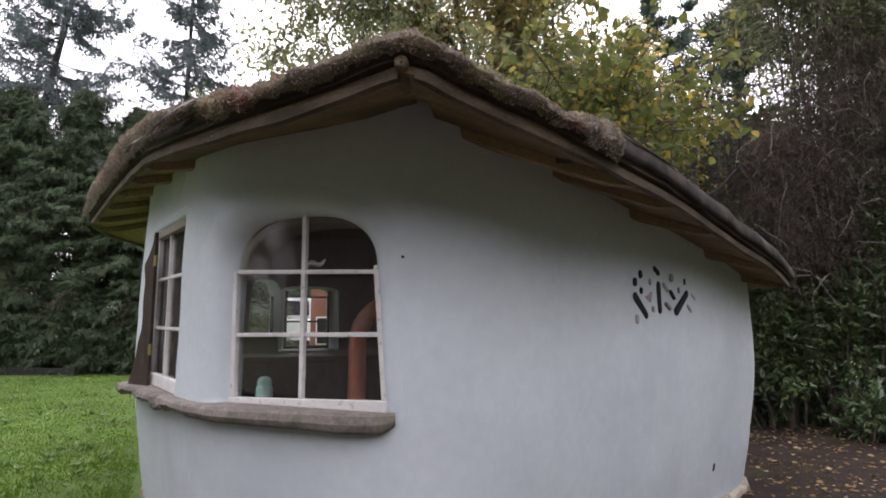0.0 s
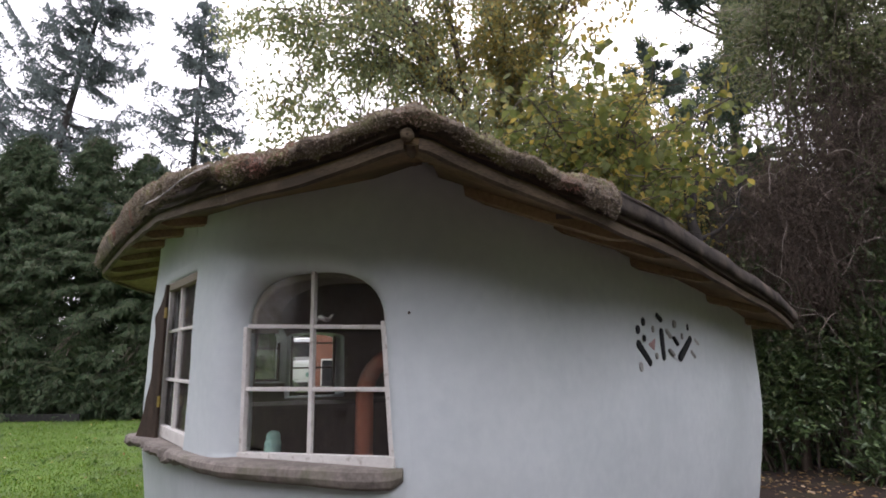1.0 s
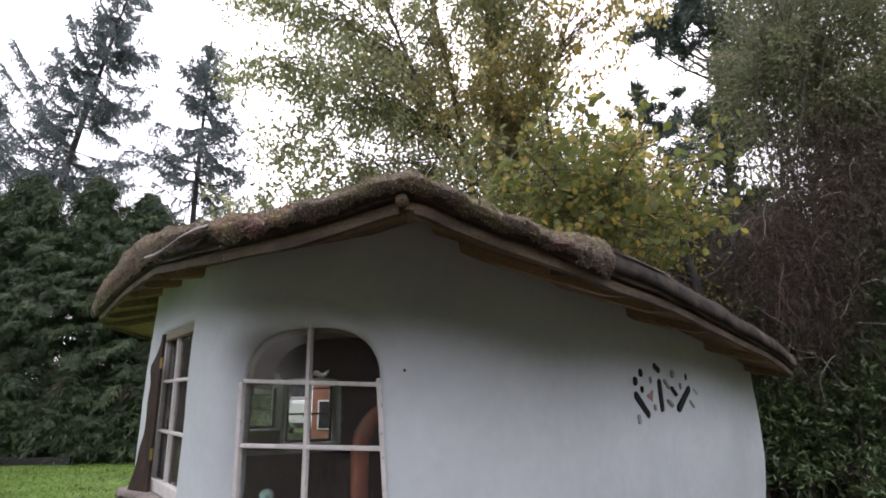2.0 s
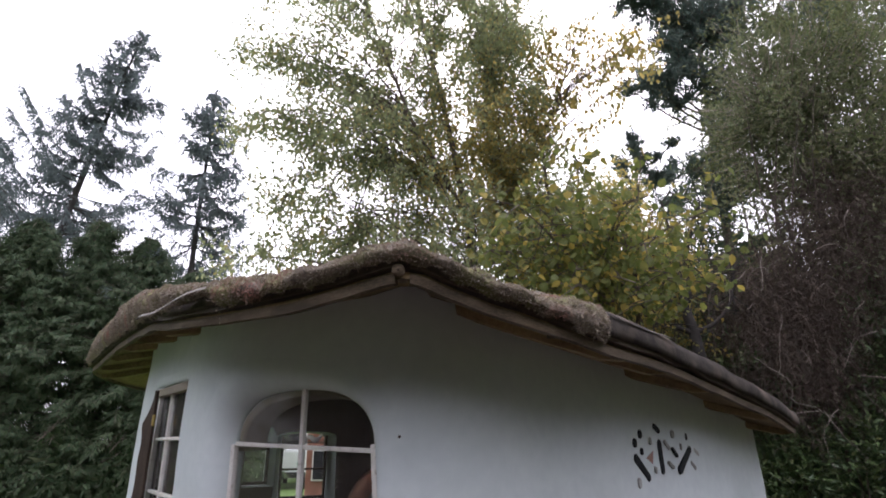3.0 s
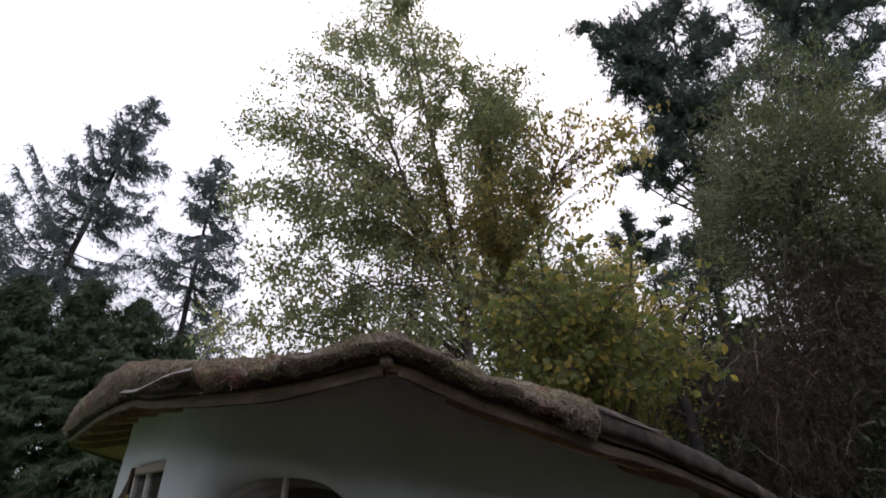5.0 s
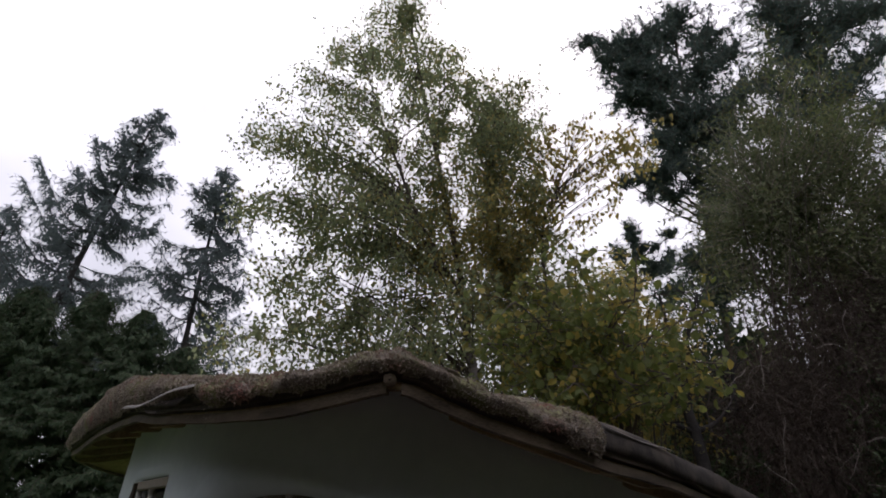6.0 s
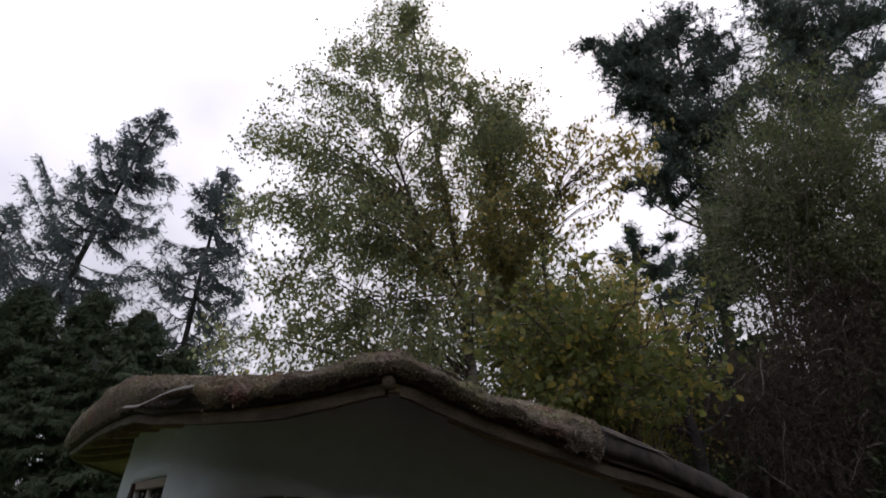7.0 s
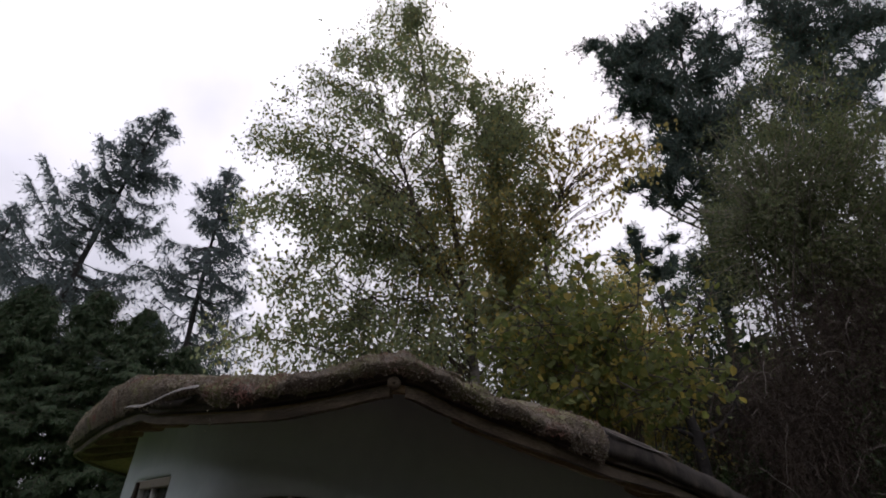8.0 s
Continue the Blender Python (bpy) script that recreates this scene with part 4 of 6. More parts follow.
# lintel, carved dark post and brass hinge of the side window
_o, _al, _in = window_frame_axes(SIDE_AT, 0.45, 0.05)
_turn = Matrix(((_al[0], _in[0], 0, 0), (_al[1], _in[1], 0, 0), (0, 0, 1, 0), (0, 0, 0, 1)))
part("lintel", box((0.95, 0.07, 0.06), Matrix.Translation(Vector(_o + [0, 0, 2.265])) @ _turn, 0.008), INNER_PLASTER, house, "cream painted timber lintel")


def wany_post():
    """A slab of dark timber that stands out from the window's jamb, with a curving outer edge, broad at the foot."""
    z = np.linspace(1.08, 2.28, 30)
    wide = np.interp(z, [1.05, 1.27, 1.5, 1.69, 1.89, 2.02, 2.1, 2.2, 2.3], [0.27, 0.19, 0.125, 0.115, 0.115, 0.135, 0.07, 0.035, 0.02]) + 0.006 * np.sin(z * 19)
    foot, way, thick = np.array([-2.275, 4.455, 0]), np.array([-0.85, 0.53, 0]), np.array([0.53, 0.85, 0])
    v = np.array([foot + way * a + thick * d + np.array([0, 0, zz]) for d in (-0.012, 0.012) for zz, w in zip(z, wide) for a in (w, 0.0)])
    n = len(z)
    f = []
    for k in range(n - 1):
        a, b = 2 * k, 2 * n + 2 * k
        f += [(a, a + 1, a + 3, a + 2), (b, b + 2, b + 3, b + 1), (a, a + 2, b + 2, b), (a + 1, b + 1, b + 3, a + 3)]
    f += [(0, 2 * n, 2 * n + 1, 1), (2 * n - 2, 2 * n - 1, 4 * n - 1, 4 * n - 2)]
    return mesh_np("carved_post", v, np.array(f))


post = part("carved_post", wany_post(), DARK_TIMBER, house, "dark wany-edged timber post")
for z in (1.36, 2.05):
    part("hinge", box((0.035, 0.012, 0.085), Matrix.Translation((-2.262, 4.424, z)) @ pose(0, 0, 0, 0, 0, 148), 0.003), BRASS, post, "brass hinge")


# the sill: one stone slab that wraps round the corner below both windows
def sill_slab():
    i0, i1 = wall_index(-2.58, 4.89), wall_index(-0.24, 2.82)
    idx = np.arange(i0, i1 + 1)
    k = np.linspace(0, 1, len(idx))
    reach = np.interp(k, [0, 0.03, 0.2, 0.45, 0.55, 0.7, 0.96, 1.0], [0.05, 0.13, 0.13, 0.085, 0.085, 0.085, 0.075, 0.03])
    top = np.interp(k, [0, 0.35, 0.6, 1.0], [1.085, 1.085, 1.118, 1.148])
    thick = np.interp(k, [0, 0.1, 0.4, 0.5, 0.7, 0.94, 0.985, 1], [0.06, 0.075, 0.08, 0.075, 0.085, 0.105, 0.105, 0.07])
    sec = []
    for r, i in enumerate(idx):
        w = Vector((i * 0.03, 0.0, 0.0))
        rough = 0.022 * noise.noise(w * 3.0) + 0.012 * noise.noise(w * 11.0)
        rag = 3.4 if k[r] < 0.42 else 2.0 if k[r] < 0.55 else 0.5
        o, t, b = reach[r] + rough * rag, top[r], top[r] - thick[r] + 0.02 * rag * noise.noise(w * 5 + Vector((0, 3, 0)))
        ring = [(-0.3, b), (o - 0.03, b + 0.004), (o - 0.012 + 0.014 * rag * noise.noise(w * 14), b + 0.02), (o, (t + b) / 2), (o - 0.006, t - 0.012), (o - 0.022, t), (-0.3, t + 0.006)]
        sec.append([np.r_[wall_line[i % wall_count] + wall_out[i % wall_count] * a, z] for a, z in ring])
    v = np.array(sec)
    m = v.shape[1]
    a, j = np.meshgrid(np.arange(len(idx) - 1), np.arange(m), indexing="ij")
    n = (j + 1) % m
    q = np.stack([a * m + j, a * m + n, (a + 1) * m + n, (a + 1) * m + j], -1).reshape(-1, 4)
    ends = np.array([np.arange(m), (len(idx) - 1) * m + np.arange(m)[::-1]])
    return mesh_np("window_sill", v.reshape(-1, 3), [q, ends], False)


part("window_sill", sill_slab(), LEDGE, house, "rough grey-brown stone sill slab")


# vent: three bottle slots and small glass and pebble inlays in the wall
def inlay(name, xa, za, xb, zb, w, mat, proud=0.006, label=""):
    """A rounded inlay in the wall's straight side: a bar with round ends from (xa, za) to (xb, zb) of the plan's x and the height, bedded in the plaster."""
    side = np.where((wall_line[:, 1] < 5.6) & (wall_line[:, 0] > 0), wall_line[:, 0], 99)
    ia, ib = (int(np.abs(side - x).argmin()) for x in (xa, xb))
    a, b = wall_point(ia, za, 0.0), wall_point(ib, zb, 0.0)
    n = np.r_[wall_out[(ia + ib) // 2], -0.02]
    way = unit(b - a) if np.linalg.norm(b - a) > 1e-4 else np.array([0, 0, 1.0])
    across = unit(np.cross(n, way))
    t = np.linspace(0, 2 * np.pi, 22, endpoint=False) + 0.01
    far = np.sin(t) >= 0
    v = []
    for scale, d in ((1.0, -0.012), (1.0, proud * 0.4), (0.9, proud * 0.85), (0.7, proud)):
        v += [(b if f else a) + across * math.cos(u) * w / 2 * scale + way * math.sin(u) * w / 2 * scale + n * d for u, f in zip(t, far)]
    m = len(t)
    j = np.arange(m)
    q = np.concatenate([np.stack([k * m + j, k * m + (j + 1) % m, (k + 1) * m + (j + 1) % m, (k + 1) * m + j], 1) for k in (0, 1, 2)])
    return part(name, mesh_np(name, np.array(v), [q, np.array([3 * m + j])]), mat, house, label)


inlay("bottle_slot", 1.365, 1.757, 1.490, 1.625, 0.060, BLACK_GLASS, 0.007, "dark slanting bottle slot")
inlay("bottle_slot", 1.645, 1.850, 1.655, 1.665, 0.062, BLACK_GLASS, 0.007, "dark upright bottle slot")
inlay("bottle_slot", 2.018, 1.800, 1.853, 1.655, 0.064, BLACK_GLASS, 0.012, "dark slanting bottle slot")
PEBBLE = material("grey_inlaid_pebble", (0.20, 0.20, 0.19), (0.36, 0.36, 0.35), 20.0, 0.6, 0.2, per_object=0.35)
for x, z, w, h, slope, dark in ((1.375, 1.86, 0.042, 0.052, 0.2, 1), (1.438, 1.92, 0.046, 0.05, -0.2, 1), (1.628, 1.96, 0.034, 0.064, -0.4, 1), (1.544, 1.87, 0.026, 0.044, 0.2, 0), (1.438, 1.80, 0.026, 0.04, 0.9, 1),
                                (1.819, 1.92, 0.044, 0.052, 0.0, 0), (1.989, 1.90, 0.028, 0.05, -0.2, 1), (1.734, 1.84, 0.024, 0.07, -0.1, 0), (1.819, 1.785, 0.022, 0.07, 0.2, 1), (1.904, 1.825, 0.018, 0.045, 0.1, 0),
                                (1.755, 1.695, 0.022, 0.055, 0.0, 0), (1.565, 1.67, 0.030, 0.04, -0.2, 0), (1.375, 1.595, 0.034, 0.058, 0.1, 0), (2.095, 1.78, 0.026, 0.058, -0.2, 0), (2.031, 1.68, 0.026, 0.066, 0.1, 0)):
    r = max(h - w, 0.002) / 2
    inlay("pebble", x - r * (slope - 0.7), z - r, x + r * (slope - 0.7), z + r, w * 1.3, BLACK_GLASS if dark else PEBBLE, 0.012)


def red_shard():
    """A three-cornered piece of red glass, bedded flush."""
    a, b, c = (wall_point(int(np.abs(np.where((wall_line[:, 1] < 5.6) & (wall_line[:, 0] > 0), wall_line[:, 0], 99) - x).argmin()), z, -0.004) for x, z in ((1.478, 1.755), (1.555, 1.80), (1.535, 1.712)))
    back_ = np.r_[wall_out[wall_index(1.52, 4.18)], 0] * -0.015
    v = np.array([a, b, c, a + back_, b + back_, c + back_])
    return mesh_np("red_glass", v, [np.array([[0, 1, 2], [5, 4, 3]]), np.array([[0, 3, 4, 1], [1, 4, 5, 2], [2, 5, 3, 0]])])


part("red_glass", red_shard(), RED_GLASS, house, "small red glass shard in the wall")

inlay("weep_hole", 2.462, 0.280, 2.480, 0.300, 0.056, BLACK_GLASS, 0.003, "small dark weep hole near the wall's foot")

# an iron nail in the wall
_i = wall_index(-0.19, 2.80)
_c = wall_point(_i, 1.905, 0.0)
_v, _q = tubes([np.array([_c + np.r_[wall_out[_i], 0] * d for d in (-0.02, 0.012, 0.014, 0.018, 0.0185)])], [np.array([0.003, 0.003, 0.008, 0.008, 0.001])], 8)
part("nail", mesh_np("nail", _v, _q), IRON, house, "rusty nail in the wall")

# ---- inside the house ----
def arch_surround():
    """A terracotta clay arch: a thick band up one side, over and down."""
    t = np.linspace(0, np.pi, 24)
    line = np.vstack([[(-0.26, 0.05)], np.stack([-0.26 * np.cos(t), 1.45 + 0.26 * np.sin(t)], 1), [(0.26, 0.05)]])
    line = even(line, 0.06)
    d = unit(np.gradient(line, axis=0))
    nrm = np.stack([-d[:, 1], d[:, 0]], 1)
    o, al = np.array([-0.28, 3.62, 0.0]), unit(np.array([0.93, 0.3, 0]))
    dp = np.array([-0.3, 0.93, 0])
    v = []
    for p, n in zip(line, nrm):
        for a, b in ((-0.045, -0.05), (0.03, -0.06), (0.05, -0.04), (0.05, 0.06), (-0.045, 0.06)):
            q = p + n * a
            v.append(o + al * q[0] + dp * b + np.array([0, 0, q[1]]))
    m, k = len(line), 5
    i, j = np.meshgrid(np.arange(m - 1), np.arange(k), indexing="ij")
    nn = (j + 1) % k
    return mesh_np("clay_arch", np.array(v), np.stack([i * k + j, i * k + nn, (i + 1) * k + nn, (i + 1) * k + j], -1).reshape(-1, 4), True)


tagged(part("clay_arch", arch_surround(), TERRACOTTA), "terracotta clay arch standing inside the house", "arch")
bench = thing("workbench", (-1.6, 6.3, 0.05), "dark wooden bench along the back wall", "bench")
part("bench_top", box((2.3, 0.6, 0.06), pose(-1.6, 6.35, 1.17, 0, 0, 17), 0.01), DARK_TIMBER, bench)
part("bench_front", box((2.25, 0.05, 1.10), pose(-1.52, 6.09, 0.60, 0, 0, 17), 0.008), DARK_TIMBER, bench)


def insulator():
    """A squat turned shape of pressed glass with ribs."""
    prof = [(0.0, 0.0), (0.046, 0.0), (0.050, 0.012), (0.046, 0.03), (0.050, 0.045), (0.044, 0.062), (0.040, 0.075), (0.042, 0.09), (0.034, 0.108), (0.018, 0.118), (0.0, 0.12)]
    t = np.linspace(0, 2 * np.pi, 24, endpoint=False)
    v = np.array([[r * math.cos(a), r * math.sin(a), z] for r, z in prof for a in t])
    i, j = np.meshgrid(np.arange(len(prof) - 1), np.arange(24), indexing="ij")
    n = (j + 1) % 24
    return mesh_np("glass_insulator", v, np.stack([i * 24 + j, i * 24 + n, (i + 1) * 24 + n, (i + 1) * 24 + j], -1).reshape(-1, 4), True)


_c = wall_point(FRONT_AT - 0.335 / WALL_STEP, 1.152, 0.19)
ob = tagged(part("glass_insulator", insulator(), GREEN_GLASS), "sea-green pressed glass insulator on the inner sill", "ornament")
ob.location = _c


def curled_ornament():
    """A small twist of pale driftwood that hangs behind the glazing bar."""
    t = np.linspace(0, 1, 26)
    p = np.stack([-0.755 + 0.10 * t, 3.12 + 0.012 * np.sin(t * 9), 1.888 + 0.03 * t + 0.014 * np.sin(t * 7)], 1)
    return limb_mesh("driftwood_curl", [p], [0.004 + 0.010 * np.sin(np.pi * np.clip(t * 1.05, 0, 1)) ** 0.5], 8)


tagged(part("driftwood_curl", curled_ornament(), WHITE_PAINT), "small pale driftwood curl on the glazing bar", "ornament")


# ---- trees and shrubs ----
def curve_from(start, way, length, steps, droop, wiggle, g):
    """A limb's path: starts along way, bends by droop (down: minus) and wanders."""
    p = [np.asarray(start, float)]
    d = unit(np.asarray(way, float))
    for _ in range(steps):
        d = unit(d + [0, 0, droop / steps] + g.normal(size=3) * wiggle)
        p.append(p[-1] + d * length / steps)
    return np.array(p)


def taper(path, r0, r1):
    return np.linspace(r0, r1, len(path))


def at_height(path, z):
    """The place on a rising path at a height."""
    return np.array([np.interp(z, path[:, 2], path[:, k]) for k in range(3)])


def crown_reach(z, side):
    """How far the birch's crown goes to each side at a height."""
    if side < 0:
        return np.interp(z, [3.0, 4.2, 4.6, 5.0, 5.8, 6.3, 6.6, 7.3, 7.9, 8.6, 9.2, 9.9, 10.65, 11.5, 12.0], [-3.1, -3.3, -3.1, -2.8, -2.6, -2.8, -3.15, -2.65, -2.8, -3.4, -2.6, -2.8, -2.25, -1.5, -0.9])
    return np.interp(z, [3.0, 5.0, 6.3, 7.4, 8.5, 9.1, 9.7, 10.0, 10.5, 11.3, 12.0], [2.2, 2.3, 2.1, 1.8, 1.6, 1.45, 1.15, 0.5, 0.25, -0.15, -0.75])


def birch_tree():
    g = np.random.default_rng(21)
    tree = thing("birch_tree", (0.62, 8.3, 0), "tall silver birch with thin green and yellowing leaves", "tree")
    main = spline([(0.62, 8.35, -0.1), (0.62, 8.3, 2.0), (0.6, 8.25, 3.6), (0.47, 8.2, 4.6), (0.32, 8.2, 5.7), (0.0, 8.2, 7.5), (-0.38, 8.2, 9.3), (-0.72, 8.2, 11.2), (-0.82, 8.2, 11.9)], 8)
    second = spline([(0.62, 8.3, 2.6), (0.95, 8.4, 3.6), (1.05, 8.5, 5.0), (0.85, 8.5, 7.0), (0.85, 8.5, 9.5)], 8)
    third = spline([(0.36, 8.2, 5.4), (-0.35, 8.0, 6.6), (-0.9, 7.9, 8.0), (-1.35, 7.9, 9.3), (-1.75, 7.9, 10.6)], 8)
    low = main[main[:, 2] < 4.7]
    part("trunk", limb_mesh("trunk", [low], [taper(low, 0.11, 0.075)], 9), BIRCH_BARK, tree, "pale peeling trunk")
    high = main[main[:, 2] > 4.4]
    part("stem", limb_mesh("stem", [high, second, third], [taper(high, 0.066, 0.010), taper(second, 0.048, 0.008), taper(third, 0.035, 0.007)], 7), BARK, tree, "dark upper stems", "stuff")
    limbs, limb_r, at, way = [], [], [], []
    levels = np.linspace(3.5, 11.95, 60)
    share = np.array([(crown_reach(z, 1) - crown_reach(z, -1) + 0.9) * np.interp(z, [3.5, 5.5, 7.0], [0.15, 0.65, 1.0]) for z in levels])
    lobes = [(-0.85, 8.2, 12.05), (-1.0, 8.2, 11.75), (-0.65, 8.2, 11.6), (-3.35, 8.1, 8.5), (-2.8, 8.0, 9.8), (-2.25, 8.1, 10.6), (-1.55, 8.1, 11.4), (-3.1, 8.0, 6.65), (1.1, 8.3, 9.7), (-3.2, 8.0, 4.5), (1.35, 8.3, 8.8), (1.5, 8.3, 8.0), (-2.7, 8.1, 7.4), (-2.6, 8.0, 5.7), (0.2, 8.1, 10.4), (-1.1, 8.1, 11.7), (1.6, 8.3, 9.2), (1.75, 8.2, 8.4), (1.7, 8.2, 7.4), (0.9, 8.2, 9.6), (1.9, 8.2, 6.6), (0.6, 8.0, 8.8), (0.9, 7.9, 5.3), (1.3, 7.9, 6.0), (0.2, 7.7, 5.7), (0.8, 7.7, 6.5), (1.6, 8.0, 5.2)]
    for b in range(360):
        z_end = float(g.choice(levels, p=share / share.sum())) + g.uniform(-0.08, 0.08)
        axis = (crown_reach(z_end, -1) + crown_reach(z_end, 1)) / 2
        half = (crown_reach(z_end, 1) - crown_reach(z_end, -1)) / 2
        a = g.uniform(0, 2 * np.pi)
        f = g.random() ** 0.5
        end = np.array([axis + math.cos(a) * half * f, 8.2 + math.sin(a) * 0.75 * half * f, z_end])
        if b % 22 == 0:
            end = np.array([g.uniform(-3.25, -0.5), 8.1 + g.normal() * 0.5, g.uniform(3.7, 4.7)])
        elif b % 5 == 1:
            end = np.array([g.uniform(-0.4, 1.7), g.uniform(7.4, 9.0), g.uniform(5.4, 9.5)])
            z_end = end[2]
        elif b % 4 == 2:
            end = np.array(lobes[b // 4 % len(lobes)]) + g.normal(size=3) * [0.16, 0.25, 0.15]
            z_end = end[2]
        stem = main if b % 22 == 0 or z_end < 6 or z_end > 10.7 else (main, second, third)[int(np.argmin([abs(at_height(m, z_end)[0] - end[0]) + 0.4 * g.random() for m in (main, second, third)]))]
        near = at_height(stem, min(z_end, stem[-1, 2]))
        reach = max(0.3, np.linalg.norm((end - near)[:2]))
        root = at_height(stem, np.clip(z_end - reach * g.uniform(0.5, 1.0), stem[0, 2] + 0.3 if stem is not main else 2.9, stem[-1, 2] - 0.1))
        lift = root * 0.45 + end * 0.55 + np.array([0, 0, 0.14 * reach]) + g.normal(size=3) * 0.07
        path = spline([root, lift, end], 5)
        limbs.append(path)
        limb_r.append(taper(path, 0.006 + 0.006 * reach, 0.003))
        ahead = unit(path[-1] - path[-4])
        for s in range(5 + int(reach * 5)):
            k = 1 - 0.8 * g.random() ** 1.2
            q = path[min(len(path) - 1, int(k * len(path)))]
            sub = curve_from(q, ahead * 0.8 + g.normal(size=3) * [0.7, 0.7, 0.5], g.uniform(0.15, 0.5), 4, -0.8, 0.1, g)
            limbs.append(sub)
            limb_r.append(taper(sub, 0.005, 0.002))
            for twig in range(3):
                hang = curve_from(sub[g.integers(1, 5)], g.normal(size=3) + [0, 0, -0.3], g.uniform(0.15, 0.36 if z_end > 6 else 0.5), 5, -1.7, 0.12, g)
                if g.random() < 0.2:
                    limbs.append(hang)
                    limb_r.append(taper(hang, 0.003, 0.0015))
                cnt = g.integers(6, 11)
                pos = hang[g.integers(0, 6, cnt)] + g.normal(size=(cnt, 3)) * 0.055
                at.append(pos)
                way.append(g.normal(size=(cnt, 3)) * 0.5 + [0, 0, -0.8])
    part("branch", limb_mesh("branch", limbs, limb_r, 3), BARK, tree, "fine dark branches and hanging twigs", "stuff")
    at, way = np.concatenate(at), np.concatenate(way)
    ln = g.uniform(0.044, 0.080, len(at))
    face = g.normal(size=(len(at), 3))
    turned = (((at - [0.7, 7.7, 6.2]) / [1.35, 1.4, 1.5]) ** 2).sum(1) + g.normal(size=len(at)) * 0.55 < 0.52
    for pick, mat, label in ((~turned, BIRCH_LEAF, "hanging small pointed leaves"), (turned, GOLD_LEAF, "leaves turned tawny gold")):
        part("crown", leaf_mesh("crown", at[pick], way[pick], face[pick], ln[pick], ln[pick] * 0.76, 0.2, 0.38), mat, tree, label, "stuff")


def sparse_bough():
    """A thin birch beside the first, whose open bough of larger hanging leaves shows against the sky."""
    g = np.random.default_rng(31)
    tree = thing("birch_sapling", (3.0, 8.9, 0), "slender leaning birch with sparse hanging leaves", "tree")
    stem = spline([(3.0, 8.9, -0.2), (2.6, 8.7, 2.5), (1.9, 8.4, 5.0), (1.7, 8.2, 6.5), (2.05, 8.1, 7.6), (2.5, 8.0, 8.8)], 8)
    limbs, rad, at, way = [stem], [taper(stem, 0.06, 0.006)], [], []
    for b in range(74):
        x = 1.35 + 2.5 * g.random() ** 1.35
        low, high = np.interp(x, [1.4, 2.4, 2.9, 3.2, 3.5, 3.9], [6.4, 6.8, 7.0, 7.3, 8.0, 8.2]), np.interp(x, [1.4, 2.0, 2.6, 3.2, 3.9], [8.5, 9.0, 9.1, 8.95, 8.6])
        end = np.array([x, 8.1 + g.normal() * 0.35, g.uniform(low, high)])
        root = at_height(stem, np.clip(end[2] - 0.7 * abs(end[0] - 1.9) - 0.3, 5.6, 8.7))
        path = spline([root, (root + end) / 2 + np.array([0, 0, 0.16]) + g.normal(size=3) * 0.08, end], 5)
        limbs.append(path)
        rad.append(taper(path, 0.009, 0.003))
        for twig in range(6):
            hang = curve_from(path[-1 - int(6 * g.random() ** 1.3)], g.normal(size=3), g.uniform(0.12, 0.34), 4, -1.5, 0.1, g)
            cnt = g.integers(3, 7)
            at.append(hang[0] + (hang[-1] - hang[0]) * g.random((cnt, 1)) + g.normal(size=(cnt, 3)) * 0.04)
            way.append(g.normal(size=(cnt, 3)) * 0.45 + [0, 0, -0.9])
    part("trunk", limb_mesh("trunk", limbs, rad, 5), BARK, tree)
    at, way = np.concatenate(at), np.concatenate(way)
    ln = g.uniform(0.075, 0.13, len(at))
    part("crown", leaf_mesh("crown", at, way, g.normal(size=(len(at), 3)), ln, ln * 0.6, 0.2, 0.4), GOLD_LEAF, tree, "larger hanging leaves", "stuff")


